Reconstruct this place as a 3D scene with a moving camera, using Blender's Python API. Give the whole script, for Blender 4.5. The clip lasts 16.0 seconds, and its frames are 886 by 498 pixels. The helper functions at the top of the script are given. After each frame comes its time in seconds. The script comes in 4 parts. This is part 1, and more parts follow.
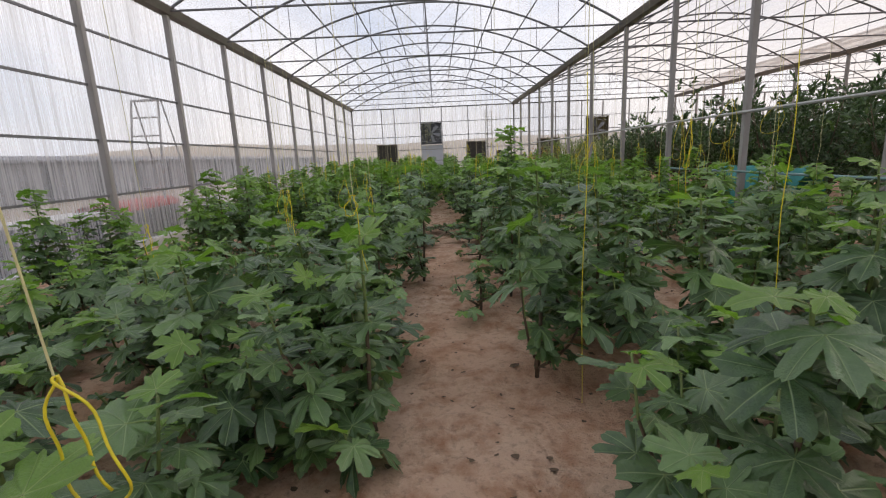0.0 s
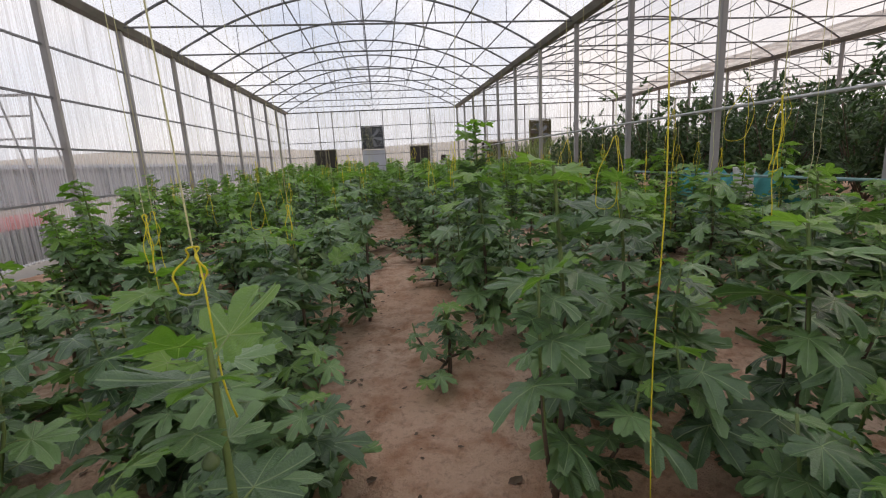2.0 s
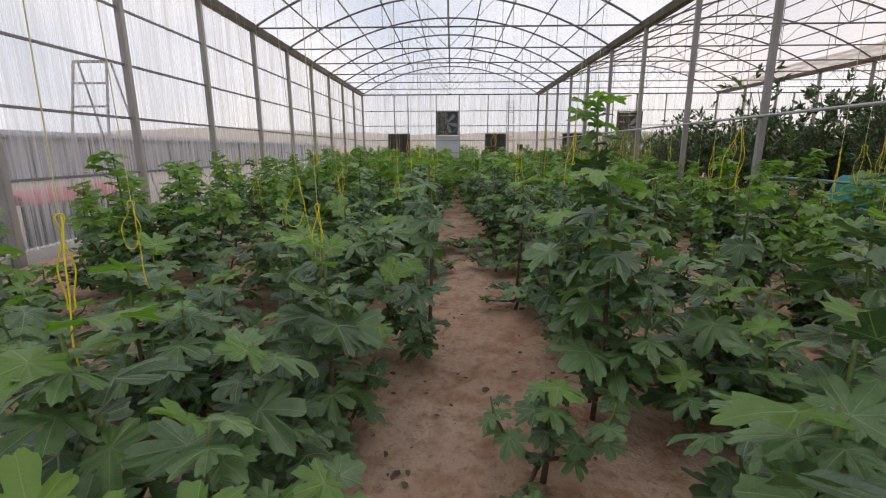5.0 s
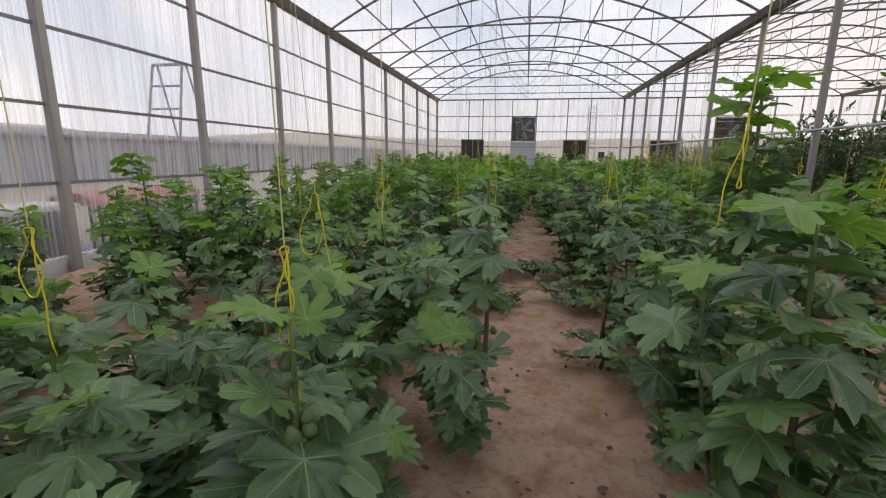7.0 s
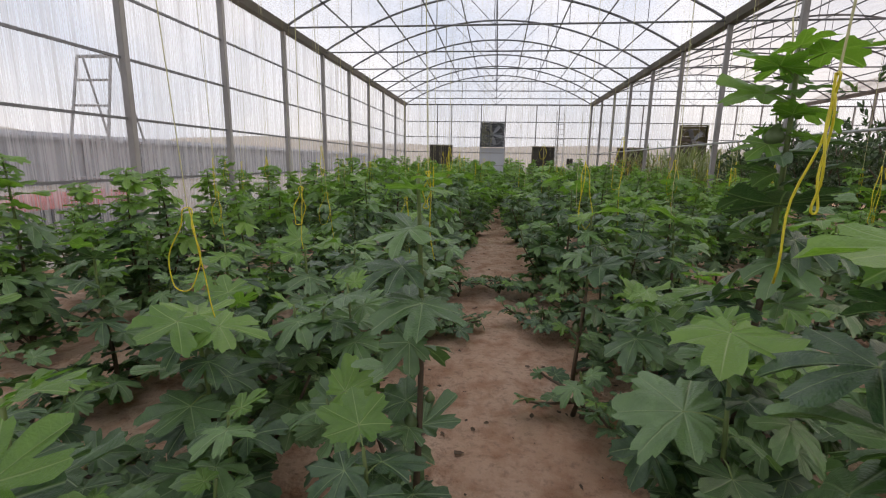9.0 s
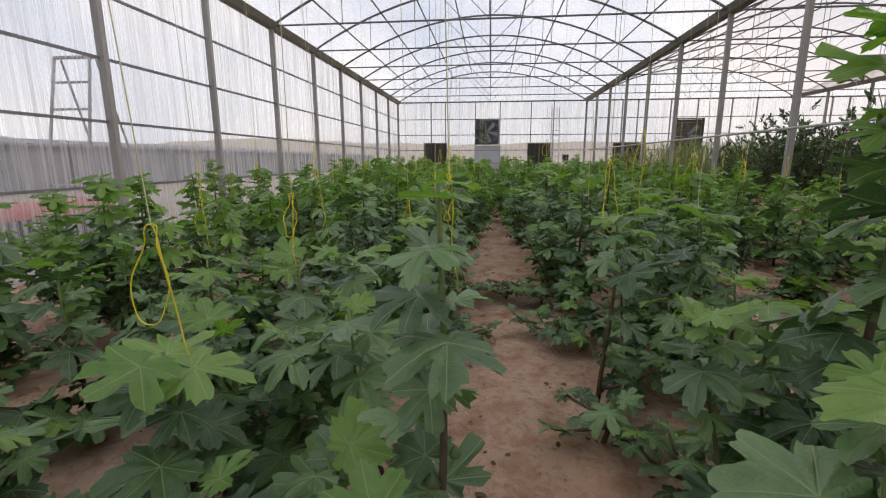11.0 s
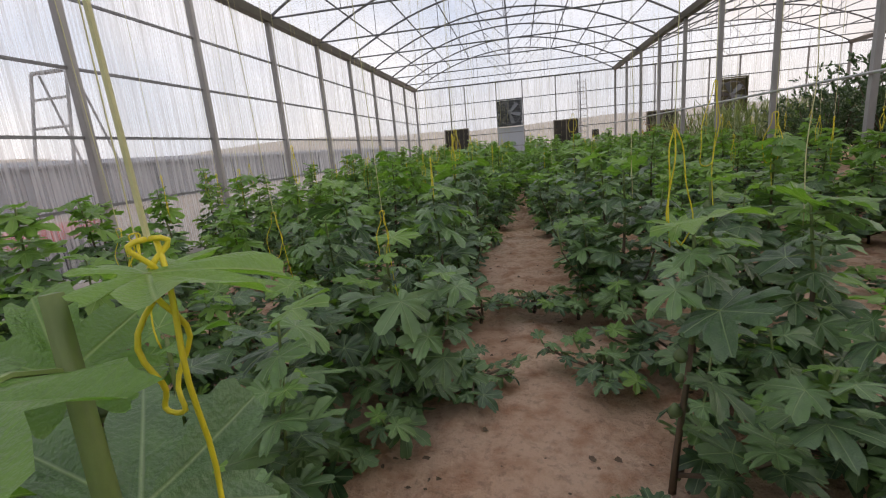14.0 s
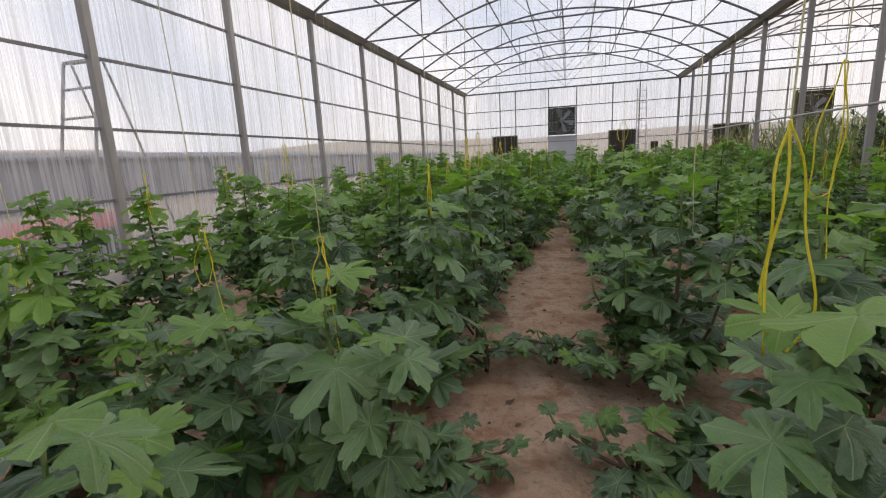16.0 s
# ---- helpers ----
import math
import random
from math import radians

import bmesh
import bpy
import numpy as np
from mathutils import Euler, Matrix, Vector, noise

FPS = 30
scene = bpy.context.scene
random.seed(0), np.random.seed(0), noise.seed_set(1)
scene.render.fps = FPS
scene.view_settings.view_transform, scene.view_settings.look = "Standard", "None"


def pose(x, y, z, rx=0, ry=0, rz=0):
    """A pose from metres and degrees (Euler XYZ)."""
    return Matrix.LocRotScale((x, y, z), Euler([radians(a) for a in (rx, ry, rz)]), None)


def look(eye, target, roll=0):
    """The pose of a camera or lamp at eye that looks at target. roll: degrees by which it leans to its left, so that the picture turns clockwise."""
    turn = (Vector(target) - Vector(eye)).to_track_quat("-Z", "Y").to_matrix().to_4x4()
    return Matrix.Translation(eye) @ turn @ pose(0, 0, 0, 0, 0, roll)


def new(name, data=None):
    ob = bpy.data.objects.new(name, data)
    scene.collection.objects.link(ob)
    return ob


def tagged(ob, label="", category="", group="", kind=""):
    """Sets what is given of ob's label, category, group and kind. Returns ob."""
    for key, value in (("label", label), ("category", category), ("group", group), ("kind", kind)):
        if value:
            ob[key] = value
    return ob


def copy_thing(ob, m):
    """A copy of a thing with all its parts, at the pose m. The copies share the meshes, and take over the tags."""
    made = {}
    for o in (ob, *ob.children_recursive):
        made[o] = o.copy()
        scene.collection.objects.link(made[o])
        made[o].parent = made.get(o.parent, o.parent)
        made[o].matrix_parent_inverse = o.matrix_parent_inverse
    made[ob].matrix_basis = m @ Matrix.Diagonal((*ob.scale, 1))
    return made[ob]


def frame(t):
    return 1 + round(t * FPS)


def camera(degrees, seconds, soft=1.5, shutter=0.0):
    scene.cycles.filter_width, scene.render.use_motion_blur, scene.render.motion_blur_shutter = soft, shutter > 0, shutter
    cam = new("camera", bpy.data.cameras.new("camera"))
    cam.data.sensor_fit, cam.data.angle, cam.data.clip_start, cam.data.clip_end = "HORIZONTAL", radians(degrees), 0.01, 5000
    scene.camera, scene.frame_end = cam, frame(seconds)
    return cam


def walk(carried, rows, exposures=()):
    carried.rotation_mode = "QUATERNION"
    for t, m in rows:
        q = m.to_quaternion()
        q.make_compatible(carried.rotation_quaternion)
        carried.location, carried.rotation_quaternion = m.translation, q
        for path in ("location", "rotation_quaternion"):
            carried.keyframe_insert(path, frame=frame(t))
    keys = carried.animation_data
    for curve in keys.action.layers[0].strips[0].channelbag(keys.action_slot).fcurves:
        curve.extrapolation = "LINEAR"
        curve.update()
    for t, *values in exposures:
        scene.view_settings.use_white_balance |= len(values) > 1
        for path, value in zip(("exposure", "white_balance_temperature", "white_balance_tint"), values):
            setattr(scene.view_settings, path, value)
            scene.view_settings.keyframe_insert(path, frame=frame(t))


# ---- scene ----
cam = camera(89.3, 16.0, soft=1.15)
PATH = [
    (0, (0.661, -0.529, 1.508), (0.666, 1.43, 1.104), -2.6),
    (0.5, (0.665, -0.137, 1.491), (0.675, 1.822, 1.087), 0.4),
    (1, (0.651, 0.173, 1.491), (0.673, 2.131, 1.085), 0.2),
    (1.5, (0.603, 0.461, 1.511), (0.834, 2.408, 1.115), -3.0),
    (2, (0.636, 0.68, 1.494), (0.885, 2.625, 1.1), -3.1),
    (2.5, (0.741, 0.893, 1.497), (0.816, 2.857, 1.123), 1.4),
    (3, (0.756, 1.052, 1.481), (0.68, 3.012, 1.093), 0.6),
    (3.5, (0.677, 1.271, 1.492), (0.6, 3.224, 1.068), 0.6),
    (4, (0.648, 1.404, 1.497), (0.594, 3.358, 1.07), -0.3),
    (4.2, (0.639, 1.481, 1.488), (0.603, 3.434, 1.059), -0.1),
    (6.3, (0.558, 2.405, 1.477), (0.445, 4.355, 1.043), -2.2),
    (6.5, (0.562, 2.496, 1.478), (0.396, 4.442, 1.047), -2.6),
    (7, (0.613, 2.724, 1.483), (0.262, 4.65, 1.074), 0.6),
    (7.5, (0.6, 2.922, 1.464), (0.213, 4.84, 1.049), 0.9),
    (8, (0.569, 3.087, 1.473), (0.43, 5.039, 1.057), -1.0),
    (8.5, (0.6, 3.21, 1.473), (0.5, 5.165, 1.063), -1.1),
    (9, (0.693, 3.341, 1.473), (0.466, 5.291, 1.089), 1.1),
    (9.2, (0.714, 3.372, 1.474), (0.445, 5.317, 1.093), 1.4),
    (11.3, (0.569, 3.706, 1.477), (0.399, 5.659, 1.081), -1.0),
    (11.5, (0.594, 3.76, 1.483), (0.448, 5.714, 1.082), -1.4),
    (12, (0.688, 3.89, 1.487), (0.477, 5.839, 1.094), -1.4),
    (12.5, (0.735, 4.014, 1.48), (0.438, 5.951, 1.078), -1.6),
    (13, (0.7, 4.196, 1.472), (0.336, 6.112, 1.03), -2.8),
    (13.5, (0.663, 4.398, 1.485), (0.295, 6.312, 1.037), -4.5),
    (14, (0.701, 4.559, 1.479), (0.348, 6.478, 1.042), -5.1),
    (14.5, (0.808, 4.762, 1.496), (0.284, 6.652, 1.102), -2.1),
    (15, (0.857, 4.924, 1.475), (0.293, 6.803, 1.085), -1.7),
    (15.5, (0.869, 5.125, 1.461), (0.302, 7.001, 1.061), -3.1),
    (16, (0.871, 5.328, 1.455), (0.319, 7.209, 1.056), -2.8),
]
walk(cam, [(t, look(eye, target, roll)) for t, eye, target, roll in PATH], [(0.0, 0.10, 6950, 14.3)])


# ---- plan (metres) ----
WEST, MID, EAST = -5.05, 5.98, 17.01
SOUTH, NORTH = -5.6, 31.25
GUTTER, RISE, ARCH = 4.80, 1.65, 11.03
GIRTS = (1.10, 2.035, 2.93, 3.835)
POSTS = (-5.6, -3.0, -0.4, 2.2, 4.8, 7.4, 10.0, 12.63, 15.38, 18.1, 20.73, 23.36, 25.99, 28.62, 31.25)

# ---- world and sun ----
world = bpy.data.worlds.new("overcast_sky")
scene.world = world
world.use_nodes = True
wn, wl = world.node_tree.nodes, world.node_tree.links
wn.clear()
w_out, w_bg = wn.new("ShaderNodeOutputWorld"), wn.new("ShaderNodeBackground")
w_sky = wn.new("ShaderNodeTexSky")
w_sky.sky_type, w_sky.sun_disc = "NISHITA", False
w_sky.sun_elevation, w_sky.sun_rotation = radians(24), radians(75)
w_sky.dust_density, w_sky.air_density = 2.5, 1.0
w_co, w_no = wn.new("ShaderNodeTexCoord"), wn.new("ShaderNodeTexNoise")
w_no.inputs["Scale"].default_value, w_no.inputs["Detail"].default_value = 3.2, 5
w_ramp = wn.new("ShaderNodeValToRGB")
w_ramp.color_ramp.elements[0].position, w_ramp.color_ramp.elements[1].position = 0.32, 0.70
w_ramp.color_ramp.elements[0].color = (5.6, 6.4, 7.9, 1)
w_ramp.color_ramp.elements[1].color = (9.9, 9.9, 10.2, 1)
w_mix = wn.new("ShaderNodeMix")
w_mix.data_type = "RGBA"
w_mix.inputs["Factor"].default_value = 0.82
wl.new(w_co.outputs["Generated"], w_no.inputs["Vector"])
wl.new(w_no.outputs["Fac"], w_ramp.inputs["Fac"])
wl.new(w_sky.outputs["Color"], w_mix.inputs["A"])
wl.new(w_ramp.outputs["Color"], w_mix.inputs["B"])
wl.new(w_mix.outputs["Result"], w_bg.inputs["Color"])
wl.new(w_bg.outputs["Background"], w_out.inputs["Surface"])
w_bg.inputs["Strength"].default_value = 0.125

sun_data = bpy.data.lights.new("sun", "SUN")
sun_data.energy, sun_data.angle, sun_data.color = 0.7, radians(25), (1.0, 0.93, 0.84)
sun = new("sun", sun_data)
sun.matrix_world = look((30, 8, 14), (0, 0, 0))


# ---- materials ----
class Nodes:
    """A small wrapper to write node materials briefly."""

    def __init__(self, name):
        self.mat = bpy.data.materials.new(name)
        self.mat.use_nodes = True
        self.n, self.l = self.mat.node_tree.nodes, self.mat.node_tree.links
        self.bsdf = self.n["Principled BSDF"]
        self.out = self.n["Material Output"]

    def add(self, kind, **values):
        node = self.n.new(kind)
        for key, value in values.items():
            node.inputs[key.replace("_", " ")].default_value = value
        return node

    def link(self, a, b):
        self.l.new(a, b)

    def math(self, op, a, b=None, clamp=False):
        node = self.n.new("ShaderNodeMath")
        node.operation, node.use_clamp = op, clamp
        for slot, v in enumerate((a, b)):
            if v is None:
                continue
            if isinstance(v, (int, float)):
                node.inputs[slot].default_value = v
            else:
                self.l.new(v, node.inputs[slot])
        return node.outputs[0]

    def mix(self, fac, a, b, blend="MIX"):
        node = self.n.new("ShaderNodeMix")
        node.data_type, node.blend_type = "RGBA", blend
        for slot, v in (("Factor", fac), ("A", a), ("B", b)):
            if isinstance(v, (int, float)):
                node.inputs[slot].default_value = v
            elif isinstance(v, tuple):
                node.inputs[slot].default_value = (*v, 1)
            else:
                self.l.new(v, node.inputs[slot])
        return node.outputs["Result"]

    def ramp(self, fac, lo, hi):
        node = self.n.new("ShaderNodeMapRange")
        node.inputs["From Min"].default_value, node.inputs["From Max"].default_value = lo, hi
        self.l.new(fac, node.inputs["Value"])
        return node.outputs["Result"]

    def noise(self, scale, detail=4.0, stretch=(1, 1, 1), rough=0.6):
        co, mp = self.n.new("ShaderNodeTexCoord"), self.n.new("ShaderNodeMapping")
        mp.inputs["Scale"].default_value = stretch
        tex = self.n.new("ShaderNodeTexNoise")
        tex.inputs["Scale"].default_value, tex.inputs["Detail"].default_value, tex.inputs["Roughness"].default_value = scale, detail, rough
        self.l.new(co.outputs["Object"], mp.inputs["Vector"])
        self.l.new(mp.outputs["Vector"], tex.inputs["Vector"])
        return tex.outputs["Fac"]

    def bump(self, height, strength, distance):
        node = self.add("ShaderNodeBump", Strength=strength, Distance=distance)
        self.l.new(height, node.inputs["Height"])
        self.l.new(node.outputs["Normal"], self.bsdf.inputs["Normal"])
        return node


def surface(name, a, b, scale=6.0, rough=0.6, metal=0.0, bump=0.15, stretch=(1, 1, 1), random_value=0.0):
    """A plain surface of two mottled tones with fine relief."""
    m = Nodes(name)
    big, fine = m.noise(scale, 5, stretch), m.noise(scale * 9, 4, stretch)
    colour = m.mix(m.ramp(big, 0.3, 0.7), a, b)
    colour = m.mix(0.25, colour, m.mix(m.ramp(fine, 0.3, 0.7), a, b))
    if random_value:
        info = m.n.new("ShaderNodeObjectInfo")
        hsv = m.n.new("ShaderNodeHueSaturation")
        m.link(m.math("ADD", m.math("MULTIPLY", info.outputs["Random"], random_value), 1 - random_value / 2), hsv.inputs["Value"])
        m.link(colour, hsv.inputs["Color"])
        colour = hsv.outputs["Color"]
    m.link(colour, m.bsdf.inputs["Base Color"])
    m.bsdf.inputs["Roughness"].default_value, m.bsdf.inputs["Metallic"].default_value = rough, metal
    if bump:
        m.bump(fine, bump, 0.01)
    return m.mat


def leaf_material(name, dark, light, vein, island, glow=0.32, vein_width=0.011):
    """A fig leaf: pale ribs along its five lobes, mottled blade, pale mottle for dust and painted sky sheen, some light
    let through.
    """
    m = Nodes(name)
    uv = m.n.new("ShaderNodeUVMap")
    sep = m.n.new("ShaderNodeSeparateXYZ")
    m.link(uv.outputs["UV"], sep.inputs["Vector"])
    u, v = sep.outputs["X"], sep.outputs["Y"]
    near, combs = None, None
    for a in (0, 48, -48, 98, -98):
        c, s = math.cos(radians(a)), math.sin(radians(a))
        off = m.math("ABSOLUTE", m.math("SUBTRACT", m.math("MULTIPLY", u, s), m.math("MULTIPLY", v, c)))
        along = m.math("ADD", m.math("MULTIPLY", u, c), m.math("MULTIPLY", v, s))
        off = m.math("ADD", off, m.math("MULTIPLY", m.math("LESS_THAN", along, 0.0), 9.0))
        comb = m.math("ABSOLUTE", m.math("SUBTRACT", m.math("FRACT", m.math("MULTIPLY", m.math("SUBTRACT", along, m.math("MULTIPLY", off, 0.75)), 8.0)), 0.5))
        side = m.math("MULTIPLY", m.math("LESS_THAN", comb, 0.05), m.math("LESS_THAN", off, 0.17))
        combs = side if combs is None else m.math("MAXIMUM", combs, side)
        off = m.math("ADD", off, m.math("MULTIPLY", along, 0.007))
        near = off if near is None else m.math("MINIMUM", near, off)
    rib = m.math("SUBTRACT", 1.0, m.ramp(near, vein_width * 0.5, vein_width * 1.9), clamp=True)
    if island:
        rnd = m.n.new("ShaderNodeNewGeometry").outputs["Random Per Island"]
    else:
        rnd = m.n.new("ShaderNodeObjectInfo").outputs["Random"]
    tex = m.add("ShaderNodeTexNoise", Scale=3.5, Detail=4.0)
    m.link(uv.outputs["UV"], tex.inputs["Vector"])
    blot = m.math("ADD", m.math("MULTIPLY", m.math("POWER", rnd, 1.4), 0.85), m.math("MULTIPLY", m.ramp(tex.outputs["Fac"], 0.25, 0.75), 0.35), clamp=True)
    colour = m.mix(blot, dark, light)
    # pale grey-green mottle: dust, with the sky's sheen painted in
    dust_sheen = m.add("ShaderNodeTexNoise", Scale=1.6, Detail=5.0, Roughness=0.7)
    m.link(uv.outputs["UV"], dust_sheen.inputs["Vector"])
    shifted = m.math("FRACT", m.math("MULTIPLY", rnd, 7.3))
    colour = m.mix(m.math("MULTIPLY", m.math("MULTIPLY", m.ramp(dust_sheen.outputs["Fac"], 0.35, 0.75), m.math("POWER", shifted, 2.5)), 0.40), colour, m.mix(0.55, light, (0.26, 0.31, 0.27)))
    colour = m.mix(m.math("MULTIPLY", combs, 0.07), colour, vein)
    colour = m.mix(m.math("MULTIPLY", rib, 0.72), colour, vein)
    m.link(colour, m.bsdf.inputs["Base Color"])
    m.bsdf.inputs["Roughness"].default_value = 0.33
    m.bsdf.inputs["Specular IOR Level"].default_value = 0.7
    fine = m.add("ShaderNodeTexNoise", Scale=26.0, Detail=3.0)
    m.link(uv.outputs["UV"], fine.inputs["Vector"])
    m.bump(m.math("SUBTRACT", fine.outputs["Fac"], m.math("MULTIPLY", rib, 0.8)), 0.35, 0.014)
    thin = m.n.new("ShaderNodeBsdfTranslucent")
    m.link(m.mix(1.0, colour, (1.15, 1.35, 0.6), "MULTIPLY"), thin.inputs["Color"])
    both = m.add("ShaderNodeMixShader", Fac=glow)
    m.link(m.bsdf.outputs["BSDF"], both.inputs[1])
    m.link(thin.outputs["BSDF"], both.inputs[2])
    m.link(both.outputs["Shader"], m.out.inputs["Surface"])
    return m.mat


def film_material(name, clear, tint, streak=True, scale=1.0):
    """Weathered clear plastic: part of the light goes straight through, the rest is scattered; run-down dirt, and on
    walls fine streaks that paint in light and dark ribs.
    """
    m = Nodes(name)
    dirt = m.noise(2.2 * scale, 5, (1, 1, 0.06) if streak else (1, 0.35, 1))
    # on walls, fine streaks paint the light and dark of the corrugation
    fine = m.noise(30.0 * scale, 3, (1, 1, 0.012) if streak else (1, 0.5, 1))
    amount = m.math("ADD", m.math("MULTIPLY", m.ramp(dirt, 0.3, 0.75), 0.22), m.math("MULTIPLY", m.ramp(fine, 0.42, 0.68), 0.36 if streak else 0.12))
    colour = m.mix(amount, tint, (0.62, 0.58, 0.52))
    m.link(colour, m.bsdf.inputs["Base Color"])
    m.bsdf.inputs["Roughness"].default_value = 0.35
    scatter = m.n.new("ShaderNodeBsdfTranslucent")
    m.link(colour, scatter.inputs["Color"])
    through_it = m.n.new("ShaderNodeBsdfTransparent")
    m.link(m.mix(0.35, (1, 1, 1), colour), through_it.inputs["Color"])
    one = m.add("ShaderNodeMixShader", Fac=0.80)
    m.link(m.bsdf.outputs["BSDF"], one.inputs[1])
    m.link(scatter.outputs["BSDF"], one.inputs[2])
    two = m.n.new("ShaderNodeMixShader")
    m.link(m.math("SUBTRACT", clear, amount, clamp=True), two.inputs["Fac"])
    m.link(one.outputs["Shader"], two.inputs[1])
    m.link(through_it.outputs["BSDF"], two.inputs[2])
    m.link(two.outputs["Shader"], m.out.inputs["Surface"])
    return m.mat


def soil_material():
    m = Nodes("sandy_soil")
    big, mid, fine, grit = m.noise(0.7, 5), m.noise(4.5, 6, rough=0.65), m.noise(22, 5, rough=0.65), m.noise(120, 3)
    colour = m.mix(m.ramp(big, 0.35, 0.65), (0.60, 0.375, 0.255), (0.70, 0.515, 0.39))
    colour = m.mix(m.ramp(mid, 0.46, 0.66), colour, (0.43, 0.235, 0.145))
    colour = m.mix(m.math("MULTIPLY", m.ramp(fine, 0.52, 0.70), 0.55), colour, (0.22, 0.135, 0.095))
    colour = m.mix(m.math("MULTIPLY", m.ramp(grit, 0.55, 0.75), 0.35), colour, (0.60, 0.48, 0.38))
    m.link(colour, m.bsdf.inputs["Base Color"])
    m.bsdf.inputs["Roughness"].default_value = 0.95
    m.bsdf.inputs["Specular IOR Level"].default_value = 0.12
    m.bump(m.math("ADD", m.math("MULTIPLY", mid, 1.3), m.math("ADD", m.math("MULTIPLY", fine, 1.2), m.math("MULTIPLY", grit, 0.35))), 0.8, 0.045)
    return m.mat


SOIL = soil_material()
STEEL = surface("galvanised_steel", (0.36, 0.35, 0.34), (0.24, 0.235, 0.23), 3.0, 0.5, 0.55, 0.05)
STEEL_DARK = surface("dark_steel_tube", (0.23, 0.23, 0.24), (0.16, 0.16, 0.17), 3.0, 0.55, 0.5, 0.04)
POST = surface("dusty_painted_post", (0.38, 0.365, 0.35), (0.265, 0.25, 0.24), 2.0, 0.6, 0.25, 0.06, (1, 1, 0.3))
GUTTER_MAT = surface("old_gutter_sheet", (0.27, 0.245, 0.22), (0.17, 0.155, 0.14), 1.5, 0.6, 0.4, 0.08)
SHEET = film_material("corrugated_clear_sheet", 0.90, (0.93, 0.94, 0.96))
ROOF_FILM = film_material("clear_roof_film", 0.90, (0.93, 0.95, 0.98), False)
# the warm, dimmer sky over the eastern bays is put into this film's tint
WARM_FILM = film_material("warm_sky_film", 0.74, (0.90, 0.84, 0.78), False)
FAN_DARK = surface("dark_fan_metal", (0.055, 0.06, 0.07), (0.10, 0.105, 0.115), 4.0, 0.5, 0.5, 0.05)
FAN_BLADE = surface("grey_fan_blade", (0.22, 0.23, 0.24), (0.15, 0.155, 0.16), 4.0, 0.4, 0.7, 0.03)
FAN_OLIVE = surface("olive_brown_fan_metal", (0.15, 0.135, 0.06), (0.09, 0.08, 0.045), 4.0, 0.6, 0.3, 0.05)
VENT_DARK = surface("dark_vent_opening", (0.035, 0.03, 0.028), (0.09, 0.075, 0.06), 3.0, 0.8, 0.0, 0.1)
VENT_FRAME = surface("rusty_vent_frame", (0.30, 0.27, 0.22), (0.20, 0.17, 0.13), 5.0, 0.7, 0.3, 0.1)
DOOR_GREY = surface("pale_grey_door_sheet", (0.56, 0.57, 0.62), (0.46, 0.47, 0.52), 1.5, 0.5, 0.0, 0.03, (1, 1, 0.15))
ALU = surface("aluminium_ladder", (0.62, 0.61, 0.60), (0.46, 0.45, 0.44), 5.0, 0.4, 0.7, 0.02)
STEM = surface("fig_bark", (0.16, 0.11, 0.07), (0.09, 0.065, 0.045), 12.0, 0.8, 0.0, 0.4, (1, 1, 0.4))
GREEN_STEM = surface("green_shoot", (0.17, 0.23, 0.06), (0.11, 0.15, 0.05), 10.0, 0.6, 0.0, 0.1)
PETIOLE = surface("pale_petiole", (0.26, 0.34, 0.11), (0.17, 0.25, 0.07), 10.0, 0.5, 0.0, 0.0)
FRUIT = surface("green_fig_skin", (0.14, 0.19, 0.07), (0.09, 0.13, 0.05), 25.0, 0.5, 0.0, 0.05)
ROPE = surface("yellow_twine", (0.80, 0.68, 0.03), (0.62, 0.50, 0.03), 40.0, 0.45, 0.0, 0.2)
THREAD = surface("pale_twine", (0.66, 0.62, 0.32), (0.50, 0.47, 0.25), 20.0, 0.5, 0.0, 0.0)
DRY = surface("dry_leaf_litter", (0.10, 0.065, 0.04), (0.17, 0.115, 0.075), 9.0, 0.9, 0.0, 0.2, random_value=0.7)
OLD_A = leaf_material("fig_leaf_mature", (0.022, 0.064, 0.028), (0.168, 0.292, 0.098), (0.32, 0.42, 0.22), False, 0.20, 0.010)
YOUNG_A = leaf_material("fig_leaf_young", (0.115, 0.240, 0.040), (0.225, 0.385, 0.070), (0.38, 0.50, 0.20), False, 0.40, 0.010)
OLD_B = leaf_material("fig_leaf_mature_massed", (0.022, 0.064, 0.028), (0.168, 0.292, 0.098), (0.32, 0.42, 0.22), True, 0.20, 0.008)
YOUNG_B = leaf_material("fig_leaf_young_massed", (0.115, 0.240, 0.040), (0.225, 0.385, 0.070), (0.38, 0.50, 0.20), True, 0.40, 0.008)
CITRUS = leaf_material("citrus_leaf", (0.034, 0.072, 0.030), (0.092, 0.158, 0.056), (0.12, 0.19, 0.08), True, 0.2, 0.004)
CITRUS_NEW = leaf_material("citrus_leaf_new", (0.08, 0.16, 0.03), (0.15, 0.25, 0.05), (0.18, 0.28, 0.08), True, 0.3, 0.004)
REED = leaf_material("tall_grass_leaf", (0.10, 0.16, 0.05), (0.24, 0.27, 0.10), (0.25, 0.3, 0.12), True, 0.3, 0.004)
RUST_LEAF = leaf_material("autumn_leaf", (0.22, 0.10, 0.035), (0.36, 0.19, 0.06), (0.4, 0.25, 0.1), True, 0.3, 0.004)
SHED = surface("grey_shed_cladding", (0.17, 0.172, 0.19), (0.125, 0.128, 0.142), 0.6, 0.7, 0.0, 0.05, (1, 1, 0.2))
